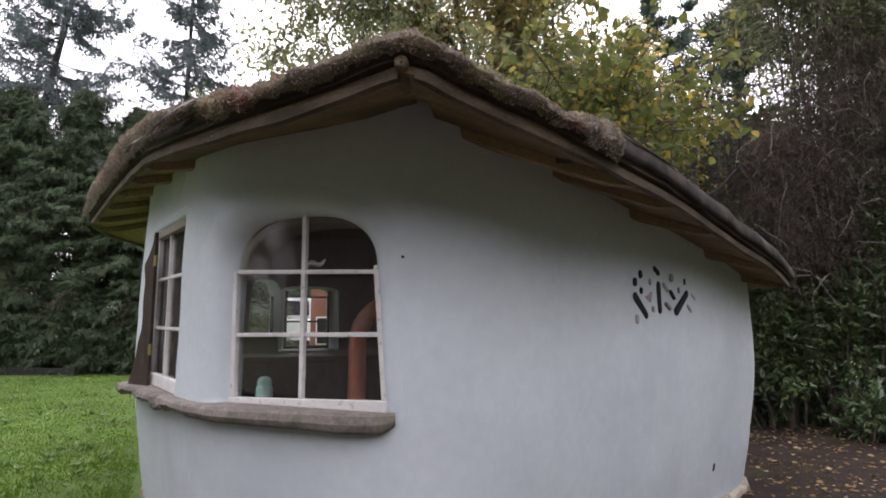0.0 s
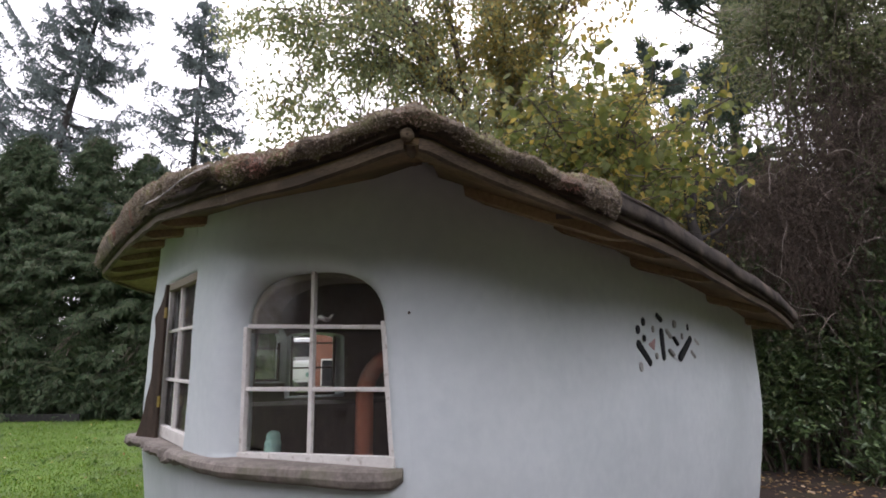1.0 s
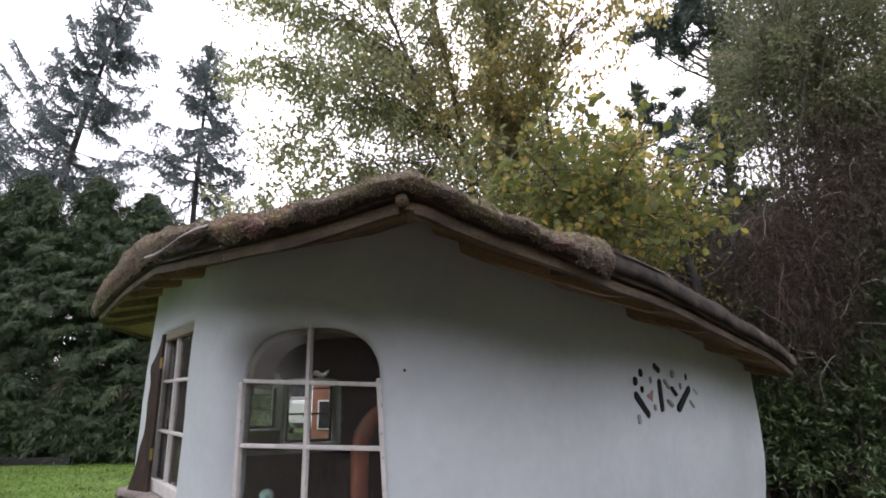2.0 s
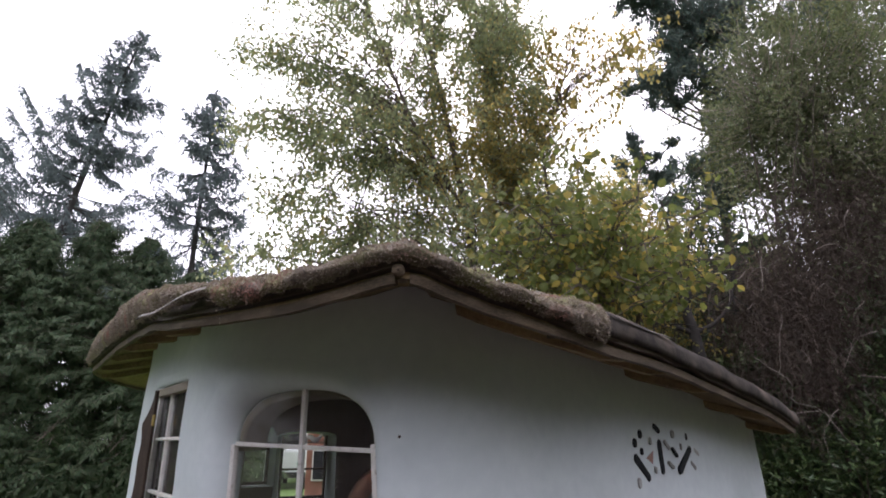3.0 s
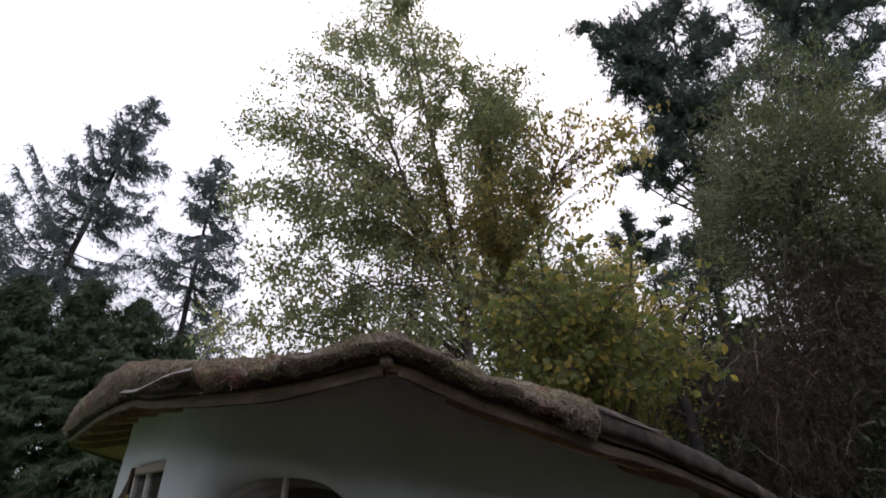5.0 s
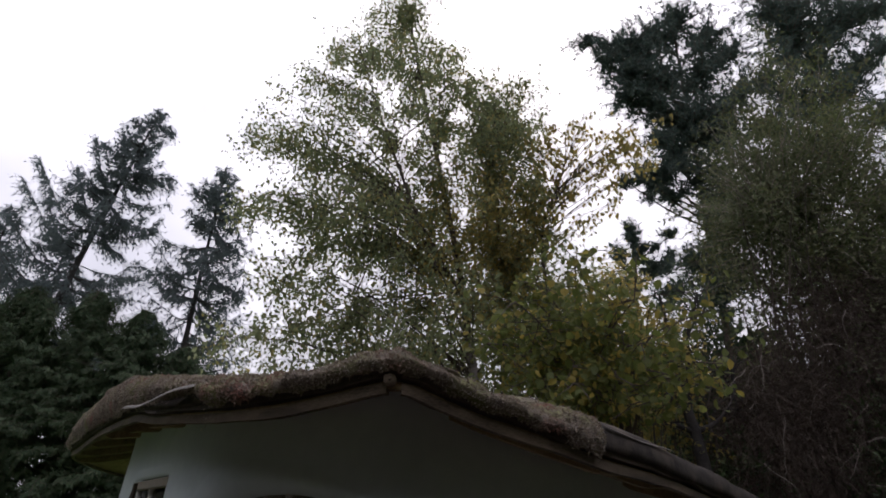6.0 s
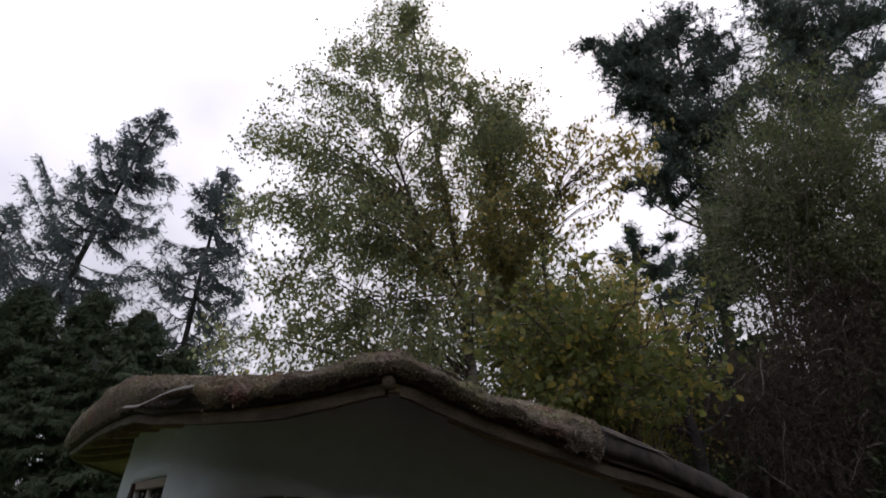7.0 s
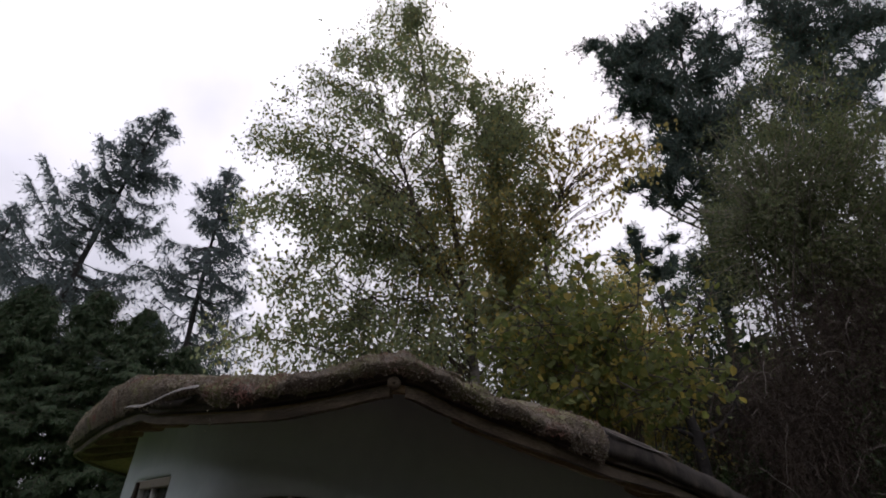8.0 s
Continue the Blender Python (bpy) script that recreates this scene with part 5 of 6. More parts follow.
def hazel_bush():
    """Stems from behind the house that arch over its roof, with broad yellowing leaves."""
    g = np.random.default_rng(41)
    bush = thing("hazel_bush", (2.4, 8.1, -0.2), "hazel with broad green and yellow autumn leaves", "shrub")
    limbs, rad, at, way, face = [], [], [], [], []
    for b in range(34):
        tip = np.array([g.uniform(0.5, 2.6), g.uniform(4.2, 6.0), 0.0])
        tip[2] = g.uniform(3.1, np.interp(tip[0], [0.5, 1.4, 2.6], [4.6, 4.4, 3.9]))
        stem = spline([(2.4 + g.normal() * 0.15, 8.1 + g.normal() * 0.15, -0.25), (2.45 + g.normal() * 0.2, 7.95, 2.0), (2.2 + g.normal() * 0.3, 7.3, 3.5 + 0.3 * g.random()), tip * [0.6, 0.5, 0.6] + np.array([2.1, 6.9, 4.1]) * [0.4, 0.5, 0.4], tip], 6)
        limbs.append(stem)
        rad.append(taper(stem, 0.028, 0.005))
        for s in range(16):
            q = stem[g.integers(len(stem) // 2, len(stem))]
            sub = curve_from(q, g.normal(size=3) * [1, 0.8, 0.6], g.uniform(0.2, 0.6), 5, -0.5, 0.12, g)
            limbs.append(sub)
            rad.append(taper(sub, 0.006, 0.002))
            cnt = 13
            at.append(sub[g.integers(1, 6, cnt)] + g.normal(size=(cnt, 3)) * 0.06)
            way.append(g.normal(size=(cnt, 3)) * 0.8 + [0, -0.2, -0.6])
            face.append(g.normal(size=(cnt, 3)) * 0.6 + [0, -0.5, 0.7])
    part("stem", limb_mesh("stem", limbs, rad, 5), BARK, bush, "", "stuff")
    at, way, face = (np.concatenate(k) for k in (at, way, face))
    keep = at[:, 2] > 2.98 + 0.05 * at[:, 0]
    at, way, face = at[keep], way[keep], face[keep]
    ln = g.uniform(0.045, 0.11, len(at))
    part("crown", leaf_mesh("crown", at, way, face, ln, ln * 0.8, 0.25, rounded=True), HAZEL_LEAF, bush, "broad rounded leaves, some clear yellow", "stuff")


def fir_tree(base, top, radius, seed, bend=0.0, bare=0.25, reaches=(), label="tall sparse fir with drooping blue-green boughs"):
    """A leaning fir: whorls of boughs that sag and lift, each fringed with hanging twigs of short needles."""
    g = np.random.default_rng(seed)
    base, top = np.array(base, float), np.array(top, float)
    tree = thing("fir_tree", base, label, "tree", "firs beyond the hedge")
    line = spline([base, base * 0.55 + top * 0.45 + [bend, 0, 0], base * 0.2 + top * 0.8 + [bend * 0.6, 0, 0], top], 14)
    height = top[2] - base[2]
    paths, rad, at, way = [line], [taper(line, height * 0.011, 0.012)], [], []
    for k in [*np.linspace(bare, 0.99, int(height * 3.2)), *reaches]:
        aimed = isinstance(k, tuple)
        if aimed:
            q = at_height(line, k[2])
            goal = np.array(k[:2] + (k[3],))
            k = 0.5
        else:
            q = line[int(k * (len(line) - 1))]
        for b in range(1 if aimed else g.integers(2, 5) if k < 0.85 else 2):
            a = g.uniform(0, 2 * np.pi)
            reach = max(0.12, radius * (1 - k) ** 0.85 * g.choice([0.45, 0.7, 0.9, 1.0, 1.15])) + 0.12
            path = curve_from(q, [math.cos(a), math.sin(a) * 0.9, 0.1 + 0.3 * k], reach, 8, 0.15 + 0.3 * g.normal(), 0.09, g)
            path[:, 2] -= 0.20 * reach * np.sin(np.linspace(0, 1, 9) * np.pi * 0.8)
            if aimed:
                reach = np.linalg.norm(goal - q)
                path = spline([q, q * 0.55 + goal * 0.45 + [0, 0, -0.14 * reach], goal], 4)
            paths.append(path)
            rad.append(taper(path, 0.014 + 0.007 * reach, 0.006))
            ahead = unit(path[-1] - path[0])
            cross_ = unit(np.cross(ahead, [0, 0, 1]))
            steps = np.arange(len(path)) * 8 / (len(path) - 1)
            for s in range(int((2 + reach * (17 if k < 0.8 else 12)) * (2.0 if aimed else 1.0)) + 2):
                u = g.uniform(0.15, 1.0)
                r = np.array([np.interp(u * 8, steps, path[:, c]) for c in range(3)])
                sgn = g.choice([-1, 1])
                tw = unit(ahead * 0.7 + cross_ * sgn * g.uniform(0.2, 1.0) + [0, 0, g.uniform(-1.7, 0.1)])
                tl = g.uniform(0.2, 0.75) * (1.3 if aimed else 1.0) * (1.2 - 0.6 * u) * min(1.0, 0.4 + 0.35 * reach)
                cnt = 10
                bow = curve_from(r, tw, tl, 4, -0.6, 0.08, g)
                at.append(bow[np.linspace(0, 4, cnt).astype(int)] + g.normal(size=(cnt, 3)) * 0.025)
                way.append(tw + g.normal(size=(cnt, 3)) * 0.5 + [0, 0, -0.2])
    part("trunk", limb_mesh("trunk", paths, rad, 5), FIR_BARK, tree, "dark trunk and boughs", "stuff")
    at, way = np.concatenate(at), np.concatenate(way)
    ln = g.uniform(0.09, 0.19, len(at))
    part("crown", leaf_mesh("crown", at, way, g.normal(size=(len(at), 3)) * 0.5 + [0, 0, 1], ln, ln * 0.30, 0.1), FIR, tree, "sagging needle sprays", "stuff")


def cedar(name, x, y, height, wide, deep, boughs, seed, label, category, group, spray=(0.10, 0.23)):
    """A dense conifer of a hedge: short boughs that bow out of a lumpy body in layers, fringed with drooping flat sprays."""
    g = np.random.default_rng(seed)
    ground = float(ground_z(x, y))
    tree = thing(name, (x, y, ground), label, category, group)
    trunk = spline([(x, y, ground - 0.1), (x + 0.1, y, height * 0.5), (x, y, height * 0.97)], 6)
    paths, rad, at, way, face = [trunk], [taper(trunk, 0.16, 0.03)], [], [], []
    for b in range(boughs):
        k = g.random() ** 0.8
        z = ground + 0.15 + k * (height - 0.3)
        a = g.uniform(0, 2 * np.pi)
        d = np.array([math.cos(a), math.sin(a), 0])
        lump = g.uniform(0.8, 1.15) + 0.5 * noise.noise(Vector((d[0] * 1.6, d[1] * 1.6 + seed, z * 0.9))) + 0.3 * noise.noise(Vector((d[0] * 4, d[1] * 4 + seed, z * 2.2)))
        full = (np.clip((1 - k) / 0.45, 0, 1) ** 0.6 * 0.92 + 0.08) * lump
        tip = np.array([x, y, z]) + d * [wide, deep, 0] * full
        length = g.uniform(0.7, 1.5) * min(1.0, 0.35 + full)
        path = curve_from(tip - d * length, d + [0, 0, 0.35 + 1.1 * k ** 3], length, 6, -1.2 + 0.9 * k ** 3, 0.08, g)
        paths.append(path)
        rad.append(taper(path, 0.014, 0.004))
        cross_ = unit(np.cross(d, [0, 0, 1]))
        n = 34
        u = g.uniform(0.15, 1.0, n)
        q = path[(u * 6).astype(int)]
        sgn = g.choice([-1, 1], (n, 1))
        tw = unit(d * 0.7 + cross_ * sgn * g.uniform(0.3, 1.0, (n, 1)) + np.array([0, 0, 1.0]) * g.uniform(-0.9, 0.05, (n, 1)))
        tl = (g.uniform(0.12, 0.42, n) * (1.25 - 0.7 * u))[:, None]
        for f in (0.0, 0.35, 0.7, 1.0):
            at.append(q + tw * tl * f + g.normal(size=(n, 3)) * 0.02)
            way.append(tw + g.normal(size=(n, 3)) * 0.3 + [0, 0, -0.35])
            face.append(np.tile([0, 0, 1.0], (n, 1)) + d * 0.5 + g.normal(size=(n, 3)) * 0.3)
    part("stem", limb_mesh("stem", paths, rad, 4), BARK, tree, "", "stuff")
    at, way, face = (np.concatenate(m) for m in (at, way, face))
    ln = g.uniform(*spray, len(at))
    core = 900
    d = unit(g.normal(size=(core, 3)))
    inner = np.array([x, y, ground + height * 0.46]) + d * [wide * 0.6, deep * 0.6, height * 0.42] * g.random((core, 1)) ** 0.4
    at, way, face = np.concatenate([at, inner]), np.concatenate([way, g.normal(size=(core, 3))]), np.concatenate([face, g.normal(size=(core, 3))])
    ln = np.concatenate([ln, g.uniform(0.4, 0.6, core)])
    part("crown", leaf_mesh("crown", at, way, face, ln, ln * 0.18, 0.2), CEDAR, tree, "", "stuff")


def pine_tree(base, top, boughs, seed, label, tuft=(0.09, 0.18), spread=0.42, per_limb=66, group=""):
    """A pine: a trunk and chosen limbs to the given ends, each ending in clouds of needle tufts."""
    g = np.random.default_rng(seed)
    base, top = np.array(base, float), np.array(top, float)
    tree = thing("pine_tree", base, label, "tree", group)
    line = spline([base, base * 0.55 + top * 0.45 + g.normal(size=3) * [0.3, 0.2, 0], top], 14)
    paths, rad, tufts = [line], [taper(line, 0.17, 0.04)], []
    for end, size in boughs:
        end = np.array(end, float)
        z0 = np.clip(end[2] - 0.25 * abs(end[0] - base[0]) - 0.5, base[2] + 1.5, top[2] - 0.2)
        root = at_height(line, z0)
        mid = (root + end) / 2 + [0, 0, -0.15]
        path = spline([root, mid, end], 5)
        paths.append(path)
        rad.append(taper(path, 0.05, 0.012))
        for s in range(int(per_limb * size)):
            q = path[int(len(path) * min(0.999, g.uniform(0.3, 1.05) ** 0.6))] if g.random() < 0.8 else end
            sub = curve_from(q, g.normal(size=3) * [1, 1, 0.6] + [0, 0, 0.25], g.uniform(0.15, 1.0) * spread * 2.2 * min(size, 1.5), 4, 0.1, 0.12, g)
            paths.append(sub)
            rad.append(taper(sub, 0.012, 0.005))
            for k in (1, 2, 3, 4):
                tufts.append((sub[k], unit(sub[-1] - sub[0])))
    part("trunk", limb_mesh("trunk", paths, rad, 4), BARK, tree)
    c = np.array([t[0] for t in tufts])
    w = np.array([t[1] for t in tufts])
    cnt = 12
    at = np.repeat(c, cnt, 0) + g.normal(size=(len(c) * cnt, 3)) * 0.03
    way = np.repeat(w, cnt, 0) * 0.7 + g.normal(size=(len(at), 3)) * 0.75 + [0, 0, 0.2]
    ln = g.uniform(*tuft, len(at))
    part("crown", leaf_mesh("crown", at, way, g.normal(size=(len(at), 3)), ln, ln * 0.2, 0.1), PINE, tree, "dark clumped needles", "stuff")


def thicket(name, centre, half, count, leaf, ratio, mat, seed, label, category, rosette=1, droop=-0.2, shell=0.45, lumps=0.35, rounded=False, floor_z=None, spread=0.3, jitter=0.7, out=0.6, gaps=0.0, group="", fold=0.25, filler=0, fill_size=(2.2, 3.2), twigs=90, twig_mat=None):
    """A dense shrub or hedge tree: shoots fill a lumpy body, thicker towards its skin, on a frame of stems."""
    g = np.random.default_rng(seed)
    centre, half = np.array(centre, float), np.array(half, float)
    ground = float(ground_z(centre[0], centre[1])) if floor_z is None else floor_z
    bush = thing(name, (centre[0], centre[1], ground), label, category, group)
    dirs = unit(g.normal(size=(count, 3)))
    r = shell + (1 - shell) * g.random(count) ** 0.6
    bulge = np.array([1 + lumps * noise.noise(Vector(d) * 2.1 + Vector((seed, 0, 0))) + 0.5 * lumps * noise.noise(Vector(d) * 5.0 + Vector((0, seed, 0))) for d in dirs])
    c = centre + dirs * half * (r * bulge)[:, None]
    keep = c[:, 2] > ground + 0.08
    if gaps:
        keep &= np.array([noise.noise(Vector(p) * 1.1 + Vector((0, 0, seed))) > gaps - 0.55 for p in c])
    c, dirs = c[keep], dirs[keep]
    at = np.repeat(c, rosette, 0) + g.normal(size=(len(c) * rosette, 3)) * leaf[0] * spread
    way = np.repeat(dirs, rosette, 0) * out + g.normal(size=(len(at), 3)) * jitter + [0, 0, droop]
    face = np.repeat(dirs, rosette, 0) * 0.5 + g.normal(size=(len(at), 3)) * 0.5 + [0, 0, 0.6]
    ln = g.uniform(*leaf, len(at))
    if filler:
        core = centre + unit(g.normal(size=(filler, 3))) * half * (0.72 * g.random((filler, 1)) ** 0.4)
        core = core[core[:, 2] > ground + 0.15]
        at, way, face = np.concatenate([at, core]), np.concatenate([way, g.normal(size=core.shape)]), np.concatenate([face, g.normal(size=core.shape)])
        ln = np.concatenate([ln, g.uniform(*fill_size, len(core)) * leaf[1]])
    paths, rad = [], []
    for b in range(14):
        end = centre + unit(g.normal(size=3)) * half * 0.75
        start = np.array([centre[0] + g.normal() * 0.2, centre[1] + g.normal() * 0.2, ground - 0.1])
        end[2] = max(end[2], ground + 0.4)
        path = spline([start, start * 0.7 + end * 0.3 + g.normal(size=3) * 0.16 * half, start * 0.35 + end * 0.65 + g.normal(size=3) * 0.2 * half, end], 5)
        paths.append(path)
        rad.append(taper(path, 0.018 + 0.007 * half[2], 0.006))
    for p, d in list(zip(c, dirs))[:: max(1, len(c) // twigs)]:
        tw = curve_from(p - d * half * 0.2, d + [0, 0, 0.3], 0.32 * half.mean(), 4, -0.2, 0.16, g)
        paths.append(tw)
        rad.append(taper(tw, 0.009, 0.003))
    part("stem", limb_mesh("stem", paths[:14], rad[:14], 5), BARK, bush, "", "stuff")
    part("twig", limb_mesh("twig", paths[14:], rad[14:], 3), twig_mat or BARK, bush, "", "stuff")
    part("crown", leaf_mesh("crown", at, way, face, ln, ln * ratio, fold, rounded=rounded), mat, bush, "", "stuff")
    return bush


def dead_conifer(centre, half, count, seed):
    """A leafless tangle: trunk, and fine brown twigs that sag and cross, with a few pale bare canes."""
    g = np.random.default_rng(seed)
    centre, half = np.array(centre, float), np.array(half, float)
    ground = float(ground_z(centre[0], centre[1]))
    tree = thing("dead_conifer", (centre[0], centre[1], ground), "dead brown conifer, a tangle of bare twigs", "tree")
    trunk = spline([(centre[0], centre[1] + 0.3, ground - 0.1), (centre[0] + 0.1, centre[1] + 0.3, centre[2]), (centre[0] - 0.1, centre[1] + 0.2, centre[2] + half[2])], 8)
    paths, rad = [trunk], [taper(trunk, 0.11, 0.02)]
    at, way = [], []
    for b in range(count):
        d = unit(g.normal(size=3))
        p = centre + d * half * g.uniform(0.3, 1.0)
        tw = curve_from(p, d * 0.5 + g.normal(size=3) * 0.6, g.uniform(0.3, 1.2), 6, -1.5, 0.2, g)
        paths.append(tw)
        rad.append(taper(tw, g.uniform(0.003, 0.007), 0.0015))
        k = g.integers(4, 10)
        at.append(tw[g.integers(1, 7, k)] + g.normal(size=(k, 3)) * 0.04)
        way.append(g.normal(size=(k, 3)) + [0, 0, -0.5])
    strands, strand_r = [], []
    for b in range(count // 110):
        p = centre + unit(g.normal(size=3)) * half * [0.9, 0.3, 0.9] + [0, -0.9 * half[1], 0]
        strands.append(curve_from(p, g.normal(size=3) + [0, 0, -0.4], g.uniform(0.5, 1.3), 9, -1.0, 0.3, g))
        strand_r.append(taper(strands[-1], 0.007, 0.002))
    part("trunk", limb_mesh("trunk", paths, rad, 3), DEAD_TWIG, tree, "", "stuff")
    part("bare_cane", limb_mesh("bare_cane", strands, strand_r, 4), PALE_TWIG, tree, "pale curling bare canes", "stuff")
    at, way = np.concatenate(at), np.concatenate(way)
    ln = g.uniform(0.06, 0.17, len(at))
    part("dead_foliage", leaf_mesh("dead_foliage", at, way, g.normal(size=(len(at), 3)), ln, ln * 0.07), DEAD_TWIG, tree, "", "stuff")


birch_tree()
sparse_bough()
thicket("young_birch", (3.05, 9.4, 4.8), (1.45, 0.9, 1.9), 7000, (0.05, 0.085), 0.75, GOLD_LEAF, 61, "young birch crowded behind the hazel, leaves turning", "tree", rosette=2, droop=-0.6, shell=0.25, lumps=0.5, gaps=0.2, floor_z=-0.2, filler=160)
thicket("young_birch", (1.8, 9.0, 5.0), (1.4, 0.8, 2.1), 7000, (0.05, 0.085), 0.75, BIRCH_LEAF, 62, "young birch crowded behind the hazel, leaves turning", "tree", rosette=2, droop=-0.6, shell=0.25, lumps=0.5, gaps=0.2, floor_z=-0.2, filler=160)
thicket("young_birch", (4.0, 10.4, 4.6), (0.95, 0.6, 1.7), 3000, (0.05, 0.085), 0.7, BIRCH_LEAF, 63, "young birch crowded behind the hazel, leaves turning", "tree", rosette=2, droop=-0.6, shell=0.2, lumps=0.6, gaps=0.2, floor_z=-0.2, filler=20)
hazel_bush()
fir_tree((-15.9, 20, 0), (-12.95, 20, 18.8), 4.3, 51, -0.25, reaches=((-15.3, 19.8, 14.2, 17.1), (-14.3, 20.0, 15.4, 17.6), (-12.05, 19.9, 18.3, 17.5), (-12.3, 20, 18.0, 18.0), (-11.3, 19.7, 16.2, 14.6), (-11.6, 20, 15.6, 15.2), (-15.7, 19.9, 12.9, 15.6), (-17.4, 19.8, 12.4, 15.9),
         (-17.9, 20, 11.8, 15.0), (-16.5, 19.9, 11.2, 14.1), (-17.9, 20, 10.6, 13.3), (-18.4, 20, 10.0, 12.4), (-17.7, 19.8, 9.3, 11.6), (-12.3, 19.8, 15.2, 14.4), (-11.6, 19.8, 13.8, 12.6), (-12.6, 19.8, 12.9, 11.4)))
fir_tree((-9.3, 20, 0), (-9.4, 20, 15.8), 3.5, 52, -0.1, reaches=((-8.4, 19.9, 14.4, 14.1), (-10.5, 19.9, 13.6, 14.7), (-8.2, 19.9, 13.0, 11.9), (-11.2, 19.9, 11.9, 12.2), (-11.8, 19.9, 11.0, 11.0), (-7.8, 19.9, 11.4, 10.0), (-8.5, 19.9, 10.0, 8.6)))
fir_tree((-19.5, 21, 0), (-18.6, 21, 14.2), 4.3, 53)
# the dark conifer hedge along the lawn
for k, (x, y, h, w) in enumerate([(-16.2, 18.6, 8.9, 2.3), (-14.0, 18.0, 9.0, 2.3), (-11.9, 18.2, 8.9, 2.2), (-10.0, 18.0, 8.3, 2.0), (-8.5, 18.3, 7.2, 1.7), (-7.2, 19.2, 5.9, 1.6), (-18.6, 19.2, 8.8, 2.5)]):
    cedar("hedge_conifer", x, y, h, w, 1.6, int(90 * h), 60 + k, "dense dark green conifer in a tall hedge", "tree", "hedge conifers")
for k, (x, y, h) in enumerate([(-15.1, 17.1, 2.8), (-13.0, 16.8, 2.5), (-11.0, 16.9, 2.4), (-9.2, 17.1, 2.2)]):
    cedar("low_yew", x, y, h, 1.3, 0.8, int(80 * h), 220 + k, "low dark yew filling the foot of the hedge", "shrub", "low yews", (0.1, 0.22))
# tall pines to the right
pine_tree((6.6, 12.4, -0.2), (6.9, 12.2, 15.6), [((4.1, 12, 15.2), 0.7), ((4.6, 12, 14.3), 0.9), ((4.9, 12, 13.0), 0.8), ((5.2, 11.9, 13.9), 1.1), ((4.75, 11.9, 10.1), 0.4), ((5.1, 12, 10.5), 0.5), ((4.95, 12, 14.9), 1.0), ((5.5, 12, 15.0), 1.3), ((6.9, 12, 16.2), 1.3), ((6.2, 12, 15.5), 1.2), ((7.8, 12, 15.5), 1.3), ((8.4, 12, 14.9), 1.2), ((5.9, 11.8, 13.6), 1.5), ((7.2, 11.8, 13.8), 1.5), ((8.3, 11.9, 13.2), 1.3),
          ((5.5, 11.8, 12.9), 0.9), ((5.8, 11.8, 11.4), 0.9), ((6.6, 11.8, 12.2), 1.2), ((7.5, 11.8, 11.8), 1.2), ((5.9, 11.8, 12.4), 1.1), ((6.6, 11.6, 11.8), 1.4), ((7.4, 11.8, 12.3), 1.3), ((5.2, 11.8, 10.2), 0.45), ((5.6, 11.8, 10.4), 0.7), ((6.7, 11.6, 10.2), 1.2), ((7.0, 11.6, 8.9), 1.0), ((7.3, 11.7, 9.4), 1.3), ((7.0, 11.6, 7.6), 1.2), ((6.3, 11.7, 7.2), 0.8), ((6.0, 11.8, 10.9), 0.7), ((7.0, 11.8, 9.6), 0.8), ((6.0, 11.8, 7.9), 0.8), ((6.5, 11.8, 8.1), 0.9)], 71, "tall dark pine with clumped needles", group="tall pines")
pine_tree((10.9, 12.2, -0.2), (10.8, 12.0, 18.4), [((9.6, 12, 17.8), 1.2), ((9.9, 12, 16.6), 1.4), ((10.2, 12, 15.6), 1.4), ((9.9, 12, 14.8), 1.0), ((10.6, 12, 16.5), 1.5), ((11.6, 12, 15.8), 1.5), ((12.4, 12, 16.6), 1.4), ((10.8, 12, 14.6), 1.3), ((12.2, 12, 14.4), 1.3), ((13.2, 12, 15.2), 1.3), ((10.4, 12, 18.4), 1.4), ((11.5, 12, 18.4), 1.5), ((12.6, 12, 17.9), 1.5), ((13.4, 12, 16.8), 1.5), ((9.0, 11.8, 13.6), 1.3), ((9.9, 11.8, 12.8), 1.4), ((11.0, 11.8, 13.2), 1.4), ((12.2, 11.8, 12.6), 1.3), ((8.6, 11.8, 12.0), 1.2), ((10.2, 11.8, 11.6), 1.2)], 72, "tall dark pine with clumped needles", group="tall pines")
pine_tree((6.0, 15.2, -0.2), (5.9, 15.2, 10.7), [((5.8, 15.1, 10.6), 0.4), ((6.0, 15, 9.9), 0.5), ((6.9, 15, 10.3), 0.35), ((6.9, 15, 9.5), 0.55), ((5.3, 15, 9.6), 0.45), ((6.4, 15, 9.2), 0.7), ((5.6, 15, 8.7), 0.6), ((6.8, 15, 8.4), 0.8), ((4.9, 15, 8.6), 0.5)], 73, "smaller pine standing further back", group="tall pines")
# the wood's edge beside the house
thicket("evergreen_thicket", (8.2, 10.2, 8.0), (2.7, 1.4, 3.7), 6500, (0.06, 0.14), 0.36, OLIVE_LEAF, 81, "olive green evergreen thicket full of fine twigs", "shrub", rosette=11, spread=1.9, droop=-0.3, shell=0.25, lumps=0.9, gaps=0.42, filler=450, twigs=500, twig_mat=PALE_TWIG)
thicket("elder_bush", (6.7, 9.6, 8.2), (1.4, 0.8, 2.3), 2000, (0.05, 0.10), 0.42, GREY_LEAF, 85, "tall elder with grey-green leaves and pale twigs", "shrub", rosette=9, spread=2.0, droop=-0.3, shell=0.2, lumps=0.8, gaps=0.3, filler=150, twigs=500, twig_mat=PALE_TWIG)
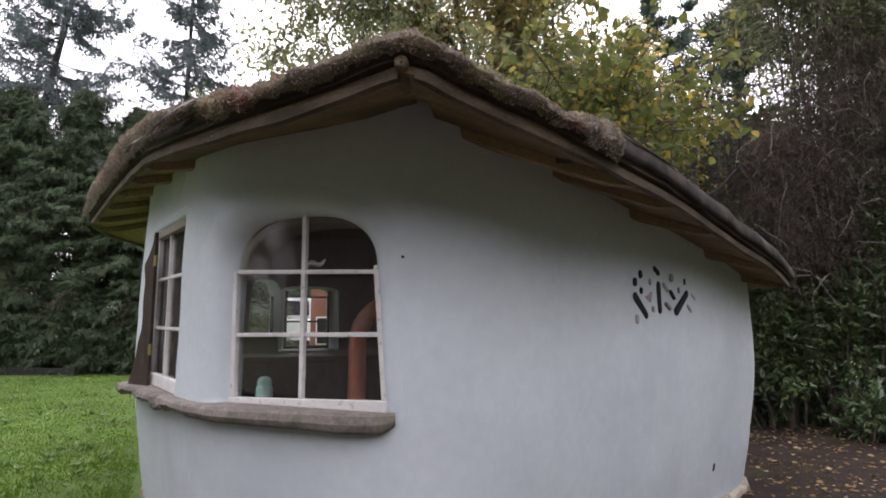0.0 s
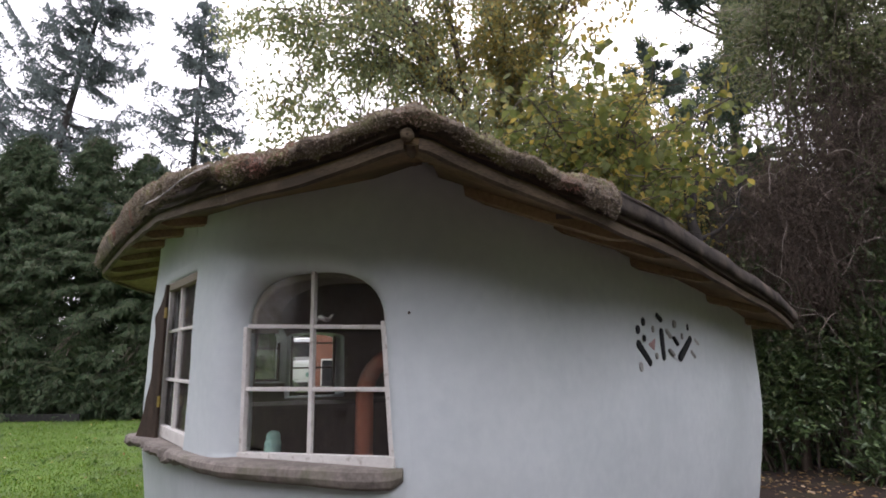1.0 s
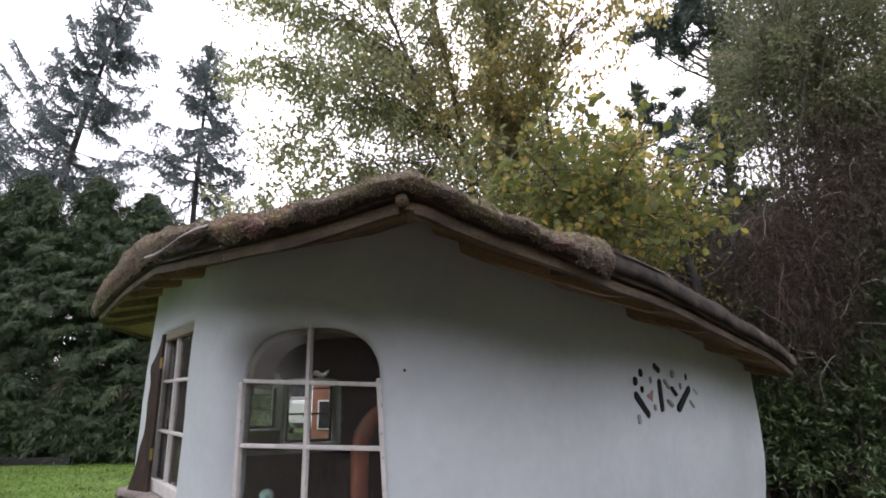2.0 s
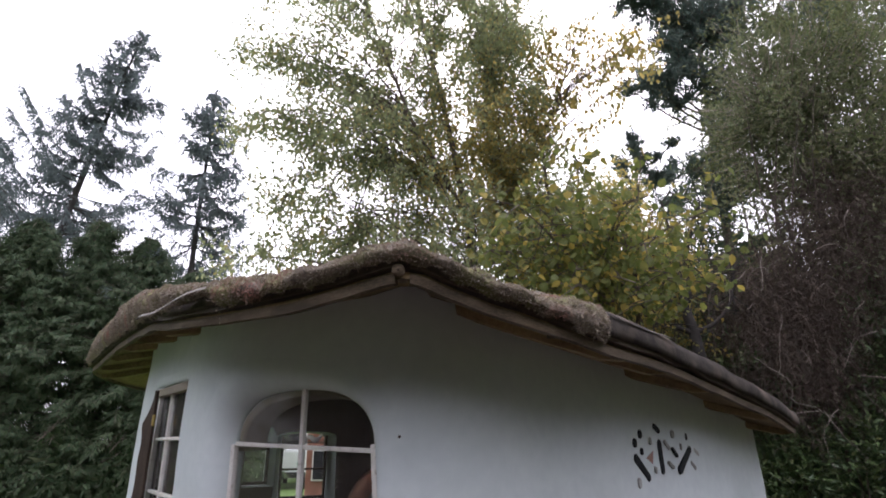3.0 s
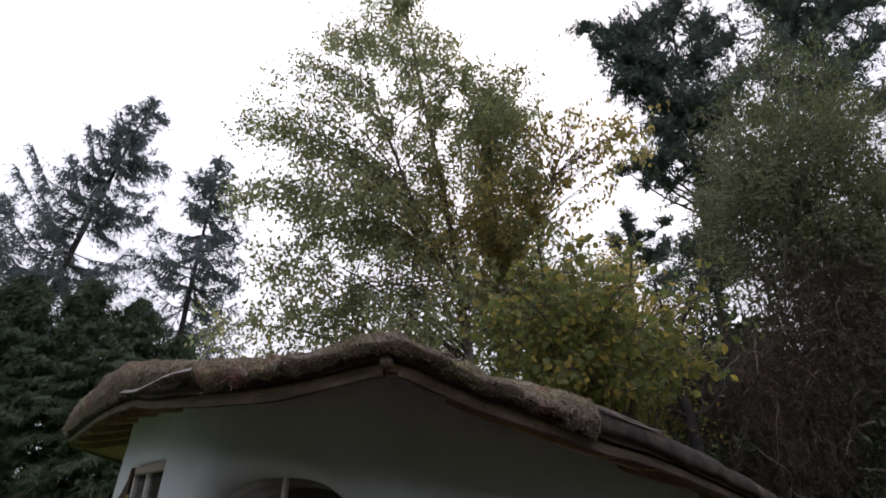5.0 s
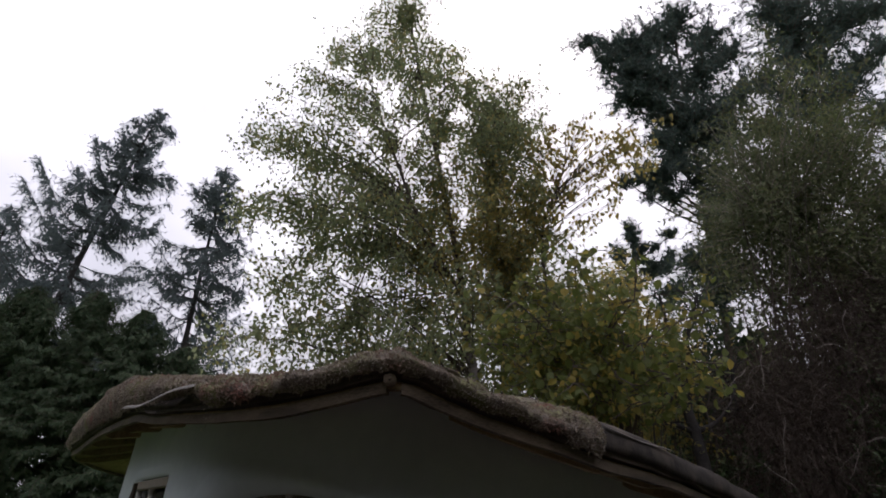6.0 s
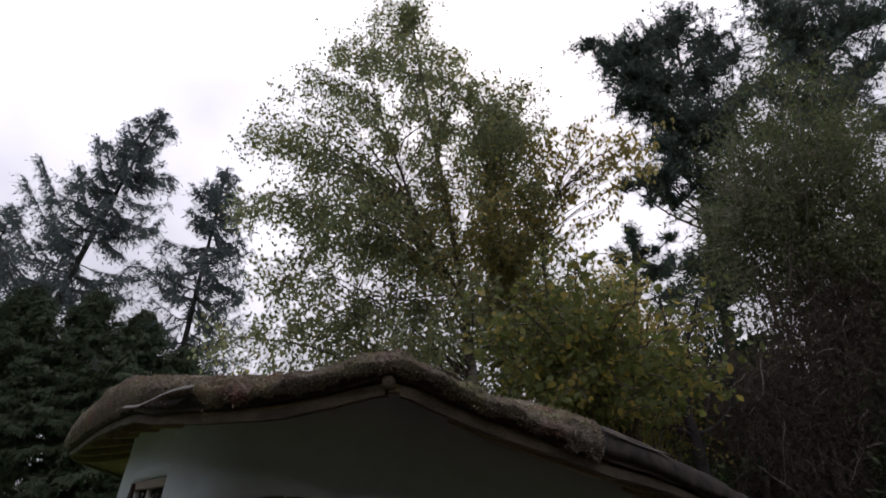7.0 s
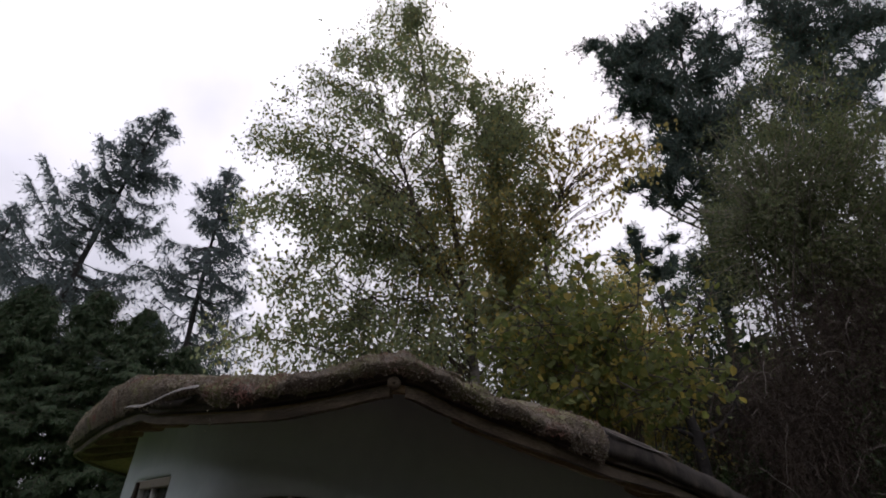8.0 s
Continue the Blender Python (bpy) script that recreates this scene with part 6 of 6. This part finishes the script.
thicket("elder_bush", (8.8, 9.0, 5.8), (1.4, 0.8, 2.3), 1700, (0.05, 0.10), 0.42, GREY_LEAF, 86, "tall elder with grey-green leaves and pale twigs", "shrub", rosette=9, spread=2.0, droop=-0.3, shell=0.2, lumps=0.8, gaps=0.3, filler=200, twigs=300, twig_mat=PALE_TWIG)
thicket("evergreen_thicket", (9.9, 9.6, 4.6), (2.2, 1.3, 3.9), 4200, (0.06, 0.14), 0.36, OLIVE_LEAF, 82, "olive green evergreen thicket full of fine twigs", "shrub", rosette=9, spread=1.9, droop=-0.3, shell=0.35, lumps=0.7, gaps=0.15, filler=1500, twigs=250)
dead_conifer((5.75, 9.3, 3.6), (1.2, 0.7, 1.5), 2700, 83)
dead_conifer((7.3, 9.3, 5.1), (1.5, 0.7, 1.7), 2400, 84)
for k, (x, y, z, a, b, h) in enumerate([(5.7, 9.7, 1.25, 1.1, 0.8, 1.5), (7.1, 9.3, 1.5, 1.2, 0.8, 1.95), (8.5, 8.9, 1.9, 1.3, 0.9, 2.8), (5.1, 9.9, 2.1, 0.9, 0.8, 1.3), (7.6, 9.4, 3.0, 1.1, 0.8, 1.6), (4.8, 10.2, 1.1, 0.8, 0.7, 1.4)]):
    thicket("rhododendron", (x, y, z), (a, b, h), 780, (0.09, 0.17), 0.27, LAUREL_LEAF, 90 + k, "rhododendron with whorls of glossy dark leaves", "shrub", rosette=13, spread=0.75, droop=0.0, shell=0.35, lumps=0.75, out=0.9, gaps=0.15, group="rhododendrons", filler=1300, fill_size=(0.9, 1.5))
for k, (x, y, a, h) in enumerate([(6.3, 8.45, 0.5, 0.45), (7.0, 8.0, 0.45, 0.4), (7.7, 7.6, 0.6, 0.65), (6.5, 7.6, 0.28, 0.24), (8.4, 7.3, 0.6, 0.7)]):
    thicket("low_rhododendron", (x, y, -0.2 + h * 0.75), (a, a * 0.8, h), 260, (0.07, 0.16), 0.28, LAUREL_LEAF, 190 + k, "low rhododendron shoot at the edge of the soil", "shrub", rosette=6, droop=0.05, shell=0.3, lumps=0.8, out=0.9, group="low shoots", filler=20, twigs=20)
thicket("holly_tree", (5.35, 11.2, 5.4), (0.8, 0.6, 1.9), 2800, (0.05, 0.09), 0.45, CEDAR, 201, "dark holly between the bare tree and the pines", "tree", rosette=4, spread=1.5, droop=-0.2, shell=0.2, lumps=0.8, gaps=0.25, filler=150, fill_size=(1.2, 2.0))
thicket("holly_tree", (6.3, 10.2, 4.2), (0.8, 0.5, 1.1), 1500, (0.05, 0.09), 0.45, OLIVE_LEAF, 202, "dark holly between the bare tree and the pines", "tree", rosette=4, spread=1.5, droop=-0.2, shell=0.2, lumps=0.8, gaps=0.25, filler=100, fill_size=(1.2, 2.0))
thicket("holly_tree", (4.75, 10.6, 4.3), (0.7, 0.5, 1.2), 1500, (0.05, 0.09), 0.45, CEDAR, 203, "dark holly between the bare tree and the pines", "tree", rosette=4, spread=1.5, droop=-0.2, shell=0.2, lumps=0.8, gaps=0.25, filler=80, fill_size=(1.2, 2.0))
# the crooked bare tree between birch and thicket
g = np.random.default_rng(101)
fork = thing("bare_tree", (4.3, 9.2, -0.2), "dark crooked tree with bare forking limbs", "tree")
_paths = [spline([(4.3, 9.2, -0.3), (4.28, 9.15, 2.0), (4.16, 9.1, 3.4), (4.05, 9.1, 4.0), (4.06, 9.1, 4.5), (4.0, 9.1, 5.1), (3.93, 9.15, 5.9)], 6),
          spline([(4.1, 9.1, 3.85), (4.2, 9.1, 4.5), (4.28, 9.1, 5.1), (4.6, 9.1, 5.9)], 6),
          spline([(4.05, 9.1, 3.9), (3.75, 9.05, 4.1), (3.55, 9.0, 4.5), (3.5, 9.0, 5.0)], 6),
          spline([(4.2, 9.1, 3.5), (3.85, 9.05, 3.62), (3.5, 9.0, 3.68), (3.3, 8.95, 3.9)], 6),
          spline([(4.2, 9.1, 3.55), (4.55, 9.1, 3.72), (4.85, 9.1, 4.1), (5.0, 9.1, 4.7)], 6)]
_rad = [taper(_paths[0], 0.13, 0.02), taper(_paths[1], 0.055, 0.015), taper(_paths[2], 0.06, 0.014), taper(_paths[3], 0.05, 0.012), taper(_paths[4], 0.05, 0.012)]
for b in range(110):
    src = _paths[g.integers(0, 5)]
    q = src[g.integers(len(src) // 2, len(src))]
    _paths.append(curve_from(q, g.normal(size=3) + [0, 0, 0.4], g.uniform(0.3, 1.1), 6, -0.3, 0.2, g))
    _rad.append(taper(_paths[-1], 0.012, 0.003))
part("trunk", limb_mesh("trunk", _paths, _rad, 6), FIR_BARK, fork)
# understorey behind the house
for k, (x, y, z, a, b, h) in enumerate([(1.2, 12.8, 2.0, 1.6, 0.9, 2.6), (3.8, 13.0, 2.6, 1.7, 0.9, 3.4)]):
    thicket("understorey_shrub", (x, y, z), (a, b, h), 6000, (0.07, 0.13), 0.5, OLIVE_LEAF, 111 + k, "mixed green undergrowth behind the house", "shrub", rosette=2, droop=-0.3, shell=0.3, gaps=0.3, group="undergrowth")


# the wood behind, which closes the view between the nearer trees
for k, (x, y, z, a, b, h, mat) in enumerate([(4.5, 15.0, 2.8, 2.0, 1.0, 3.6, OLIVE_LEAF), (5.3, 13.6, 3.0, 1.2, 0.8, 3.5, CEDAR), (7.9, 13.6, 3.4, 2.3, 1.0, 4.9, CEDAR), (10.8, 13.4, 4.0, 2.3, 1.0, 5.0, OLIVE_LEAF), (13.5, 12.5, 5.0, 2.4, 1.2, 6.2, CEDAR), (12.2, 10.4, 3.8, 1.8, 1.2, 5.0, OLIVE_LEAF), (6.3, 10.6, 2.4, 1.3, 0.7, 2.5, OLIVE_LEAF)]):
    thicket("woodland_tree", (x, y, z), (a, b, h), 5600, (0.10, 0.2), 0.38, mat, 140 + k, "dark leafy tree at the edge of the wood", "tree", rosette=2, droop=-0.3, shell=0.35, lumps=0.45, gaps=0.05, filler=2600, group="trees of the wood's edge")
# the clearing goes on behind the camera: a tall hedge all round
for k, (x, y, h) in enumerate([(-15.5, 6.5, 17), (-15.5, 1.5, 17), (-14.5, -3.5, 17), (-12.5, -8, 14), (-9, -10.5, 10.6), (-4.5, -12, 9), (0.5, -12.5, 8.4), (5.5, -12, 8.4), (10, -10, 9.8), (13, -6, 13), (14, -1, 15), (14.5, 4, 15)]):
    thicket("hedge_conifer", (x, y, h * 0.45), (3.3, 2.4, h * 0.55), 1500, (0.35, 0.6), 0.45, CEDAR, 160 + k, "dense dark green conifer in a tall hedge", "tree", rosette=2, droop=-0.5, shell=0.5, lumps=0.4, group="hedge conifers", filler=1400)


# ---- grass, clover and fallen leaves ----
def blades(name, x0, x1, y0, y1, count, height, mat, label, seed, power=1.0):
    g = np.random.default_rng(seed)
    y = y0 + (y1 - y0) * g.random(count) ** power
    u = g.random(count)
    x = x0(y) + (x1(y) - x0(y)) * u
    at = np.stack([x, y, ground_z(x, y) - 0.004], 1)
    ln = g.uniform(*height, count) * (0.7 + 0.6 * np.array([noise.noise(Vector((a * 1.3, b * 1.3, 0))) + 0.5 for a, b in zip(x, y)]))
    ln = np.maximum(ln, 0.012)
    ob = part(name, leaf_mesh(name, at, g.normal(size=(count, 3)) * 0.45 + [0, 0, 1], g.normal(size=(count, 3)), ln, 0.006 + ln * 0.09, 0.1), mat)
    return tagged(ob, label, "grass", kind="stuff")


blades("grass", lambda y: -0.86 * y - 1.2, lambda y: np.where(y < 7, -0.46 * y - 0.38, -0.46 * y), 4.0, 18.5, 66000, (0.025, 0.06), GRASS, "short lush lawn grass", 121, 1.5)
blades("dry_grass", lambda y: 3.55 + 0 * y, lambda y: 0.85 * y + 0.4, 4.6, 7.4, 9000, (0.02, 0.075), DRY_GRASS, "thin dry grass in the littered soil", 122)


def scatter_leaves(name, boxes, size, mat, label, seed):
    g = np.random.default_rng(seed)
    p = np.concatenate([np.stack([g.uniform(x0, x1, n), g.uniform(y0, y1, n)], 1) for x0, x1, y0, y1, n in boxes])
    at = np.c_[p, ground_z(p[:, 0], p[:, 1]) + 0.042]
    way = np.c_[g.normal(size=(len(p), 2)), g.normal(size=len(p)) * 0.15]
    ln = g.uniform(*size, len(p))
    ob = part(name, leaf_mesh(name, at, way, g.normal(size=(len(p), 3)) * 0.25 + [0, 0, 1], ln, ln * 0.75, 0.3, rounded=True), mat)
    return tagged(ob, label, "leaves", kind="stuff")


scatter_leaves("leaf_litter", [(3.4, 7.5, 6.0, 9.5, 520), (3.4, 6.5, 4.8, 6.5, 180), (7, 12, 5, 12, 350), (2.9, 4.6, 4.4, 6.2, 130), (4.5, 7.5, 8.0, 10.0, 260)], (0.03, 0.085), LITTER, "fallen yellow and brown leaves on the soil", 131)
scatter_leaves("lawn_leaf_fall", [(-14, -3.2, 5.0, 17, 330)], (0.025, 0.06), LITTER, "scattered fallen leaves on the lawn", 132)
scatter_leaves("clover", [(-9, -3.3, 4.8, 12, 5200)], (0.02, 0.05), GRASS, "clover and broad weeds in the lawn", 133)


def weeds():
    """Flat rosettes of dandelion and plantain, and tufts of coarse grass, in the lawn."""
    g = np.random.default_rng(134)
    at, way, face, ln = [], [], [], []
    for _ in range(300):
        y = 4.6 + 10 * g.random() ** 1.6
        x = g.uniform(-0.86 * y - 1.0, -0.46 * y - 0.3)
        n, tall, size = g.integers(7, 14), g.choice([0.3, 0.7, 1.5]), g.uniform(0.045, 0.13)
        a = g.uniform(0, 2 * np.pi, n)
        at.append(np.c_[x + g.normal(size=n) * 0.02, y + g.normal(size=n) * 0.02, np.full(n, float(ground_z(x, y)) + 0.02)])
        way.append(np.c_[np.cos(a), np.sin(a), tall * g.uniform(0.5, 1.3, n)])
        face.append(np.c_[g.normal(size=(n, 2)) * 0.2, np.ones(n)])
        ln.append(size * g.uniform(0.6, 1.1, n))
    ln = np.concatenate(ln)
    return leaf_mesh("lawn_weeds", np.concatenate(at), np.concatenate(way), np.concatenate(face), ln, ln * 0.28, 0.3, rounded=True)


tagged(part("lawn_weeds", weeds(), WEED), "rosettes of broad weeds and coarse tufts in the lawn", "weeds", kind="stuff")
# edging boards at the foot of the hedge
for x0, x1 in ((-16.6, -13.4), (-13.35, -10.4)):
    tagged(part("edging_board", box((x1 - x0, 0.08, 0.26), pose((x0 + x1) / 2, 16.3, 0.08, 0, 0.4, 0), 0.01), RUBBER), "black edging board at the hedge's foot", "edging", "edging boards")


# ---- seen through the far windows ----
def camper_van():
    """A white van seen from its front end, parked beyond the garden."""
    van = thing("camper_van", (-6.75, 27, 0), "white parked camper van with a dark windscreen", "vehicle")
    part("body", box((1.95, 4.4, 1.15), pose(-6.75, 27.1, 1.0), 0.14), VAN_WHITE, van)
    part("cab_roof", box((1.8, 3.9, 1.05), pose(-6.75, 27.3, 2.05), 0.2), VAN_WHITE, van)
    part("windscreen", box((1.6, 0.04, 0.66), pose(-6.75, 25.2, 2.06, 12), 0.03), BLACK_GLASS, van)
    part("bumper", box((1.9, 0.16, 0.22), pose(-6.75, 24.86, 0.55), 0.05), RUBBER, van)
    for x in (-7.45, -6.05):
        part("headlight", box((0.26, 0.06, 0.18), pose(x, 24.88, 0.98), 0.03), GREEN_GLASS, van)
    for x in (-7.6, -5.9):
        for y in (25.7, 28.5):
            v, q = tubes([np.array([[x - 0.1, y, 0.33], [x - 0.09, y, 0.33], [x + 0.09, y, 0.33], [x + 0.1, y, 0.33]])], [np.array([0.02, 0.33, 0.33, 0.02])], 20)
            part("wheel", mesh_np("wheel", v, q, True), RUBBER, van)


camper_van()
thicket("woodland_tree", (-7.0, 31.5, 3.4), (5.0, 1.2, 4.2), 4500, (0.12, 0.24), 0.38, CEDAR, 210, "dark leafy tree behind the parked van", "tree", rosette=3, spread=0.8, droop=-0.3, shell=0.3, lumps=0.5, filler=4000)
shed = thing("brick_outbuilding", (-2.6, 17.6, 0), "red brick outbuilding with a small white window", "building")
part("brick_wall", box((1.5, 2.4, 2.6), pose(-3.07, 17.6, 1.2), 0.01), RED_BRICK, shed)
part("window_frame", box((0.5, 0.06, 0.8), pose(-3.4, 16.385, 1.25), 0.01), WHITE_PAINT, shed)
part("pane", box((0.42, 0.02, 0.72), pose(-3.4, 16.35, 1.25), 0.0), BLACK_GLASS, shed)
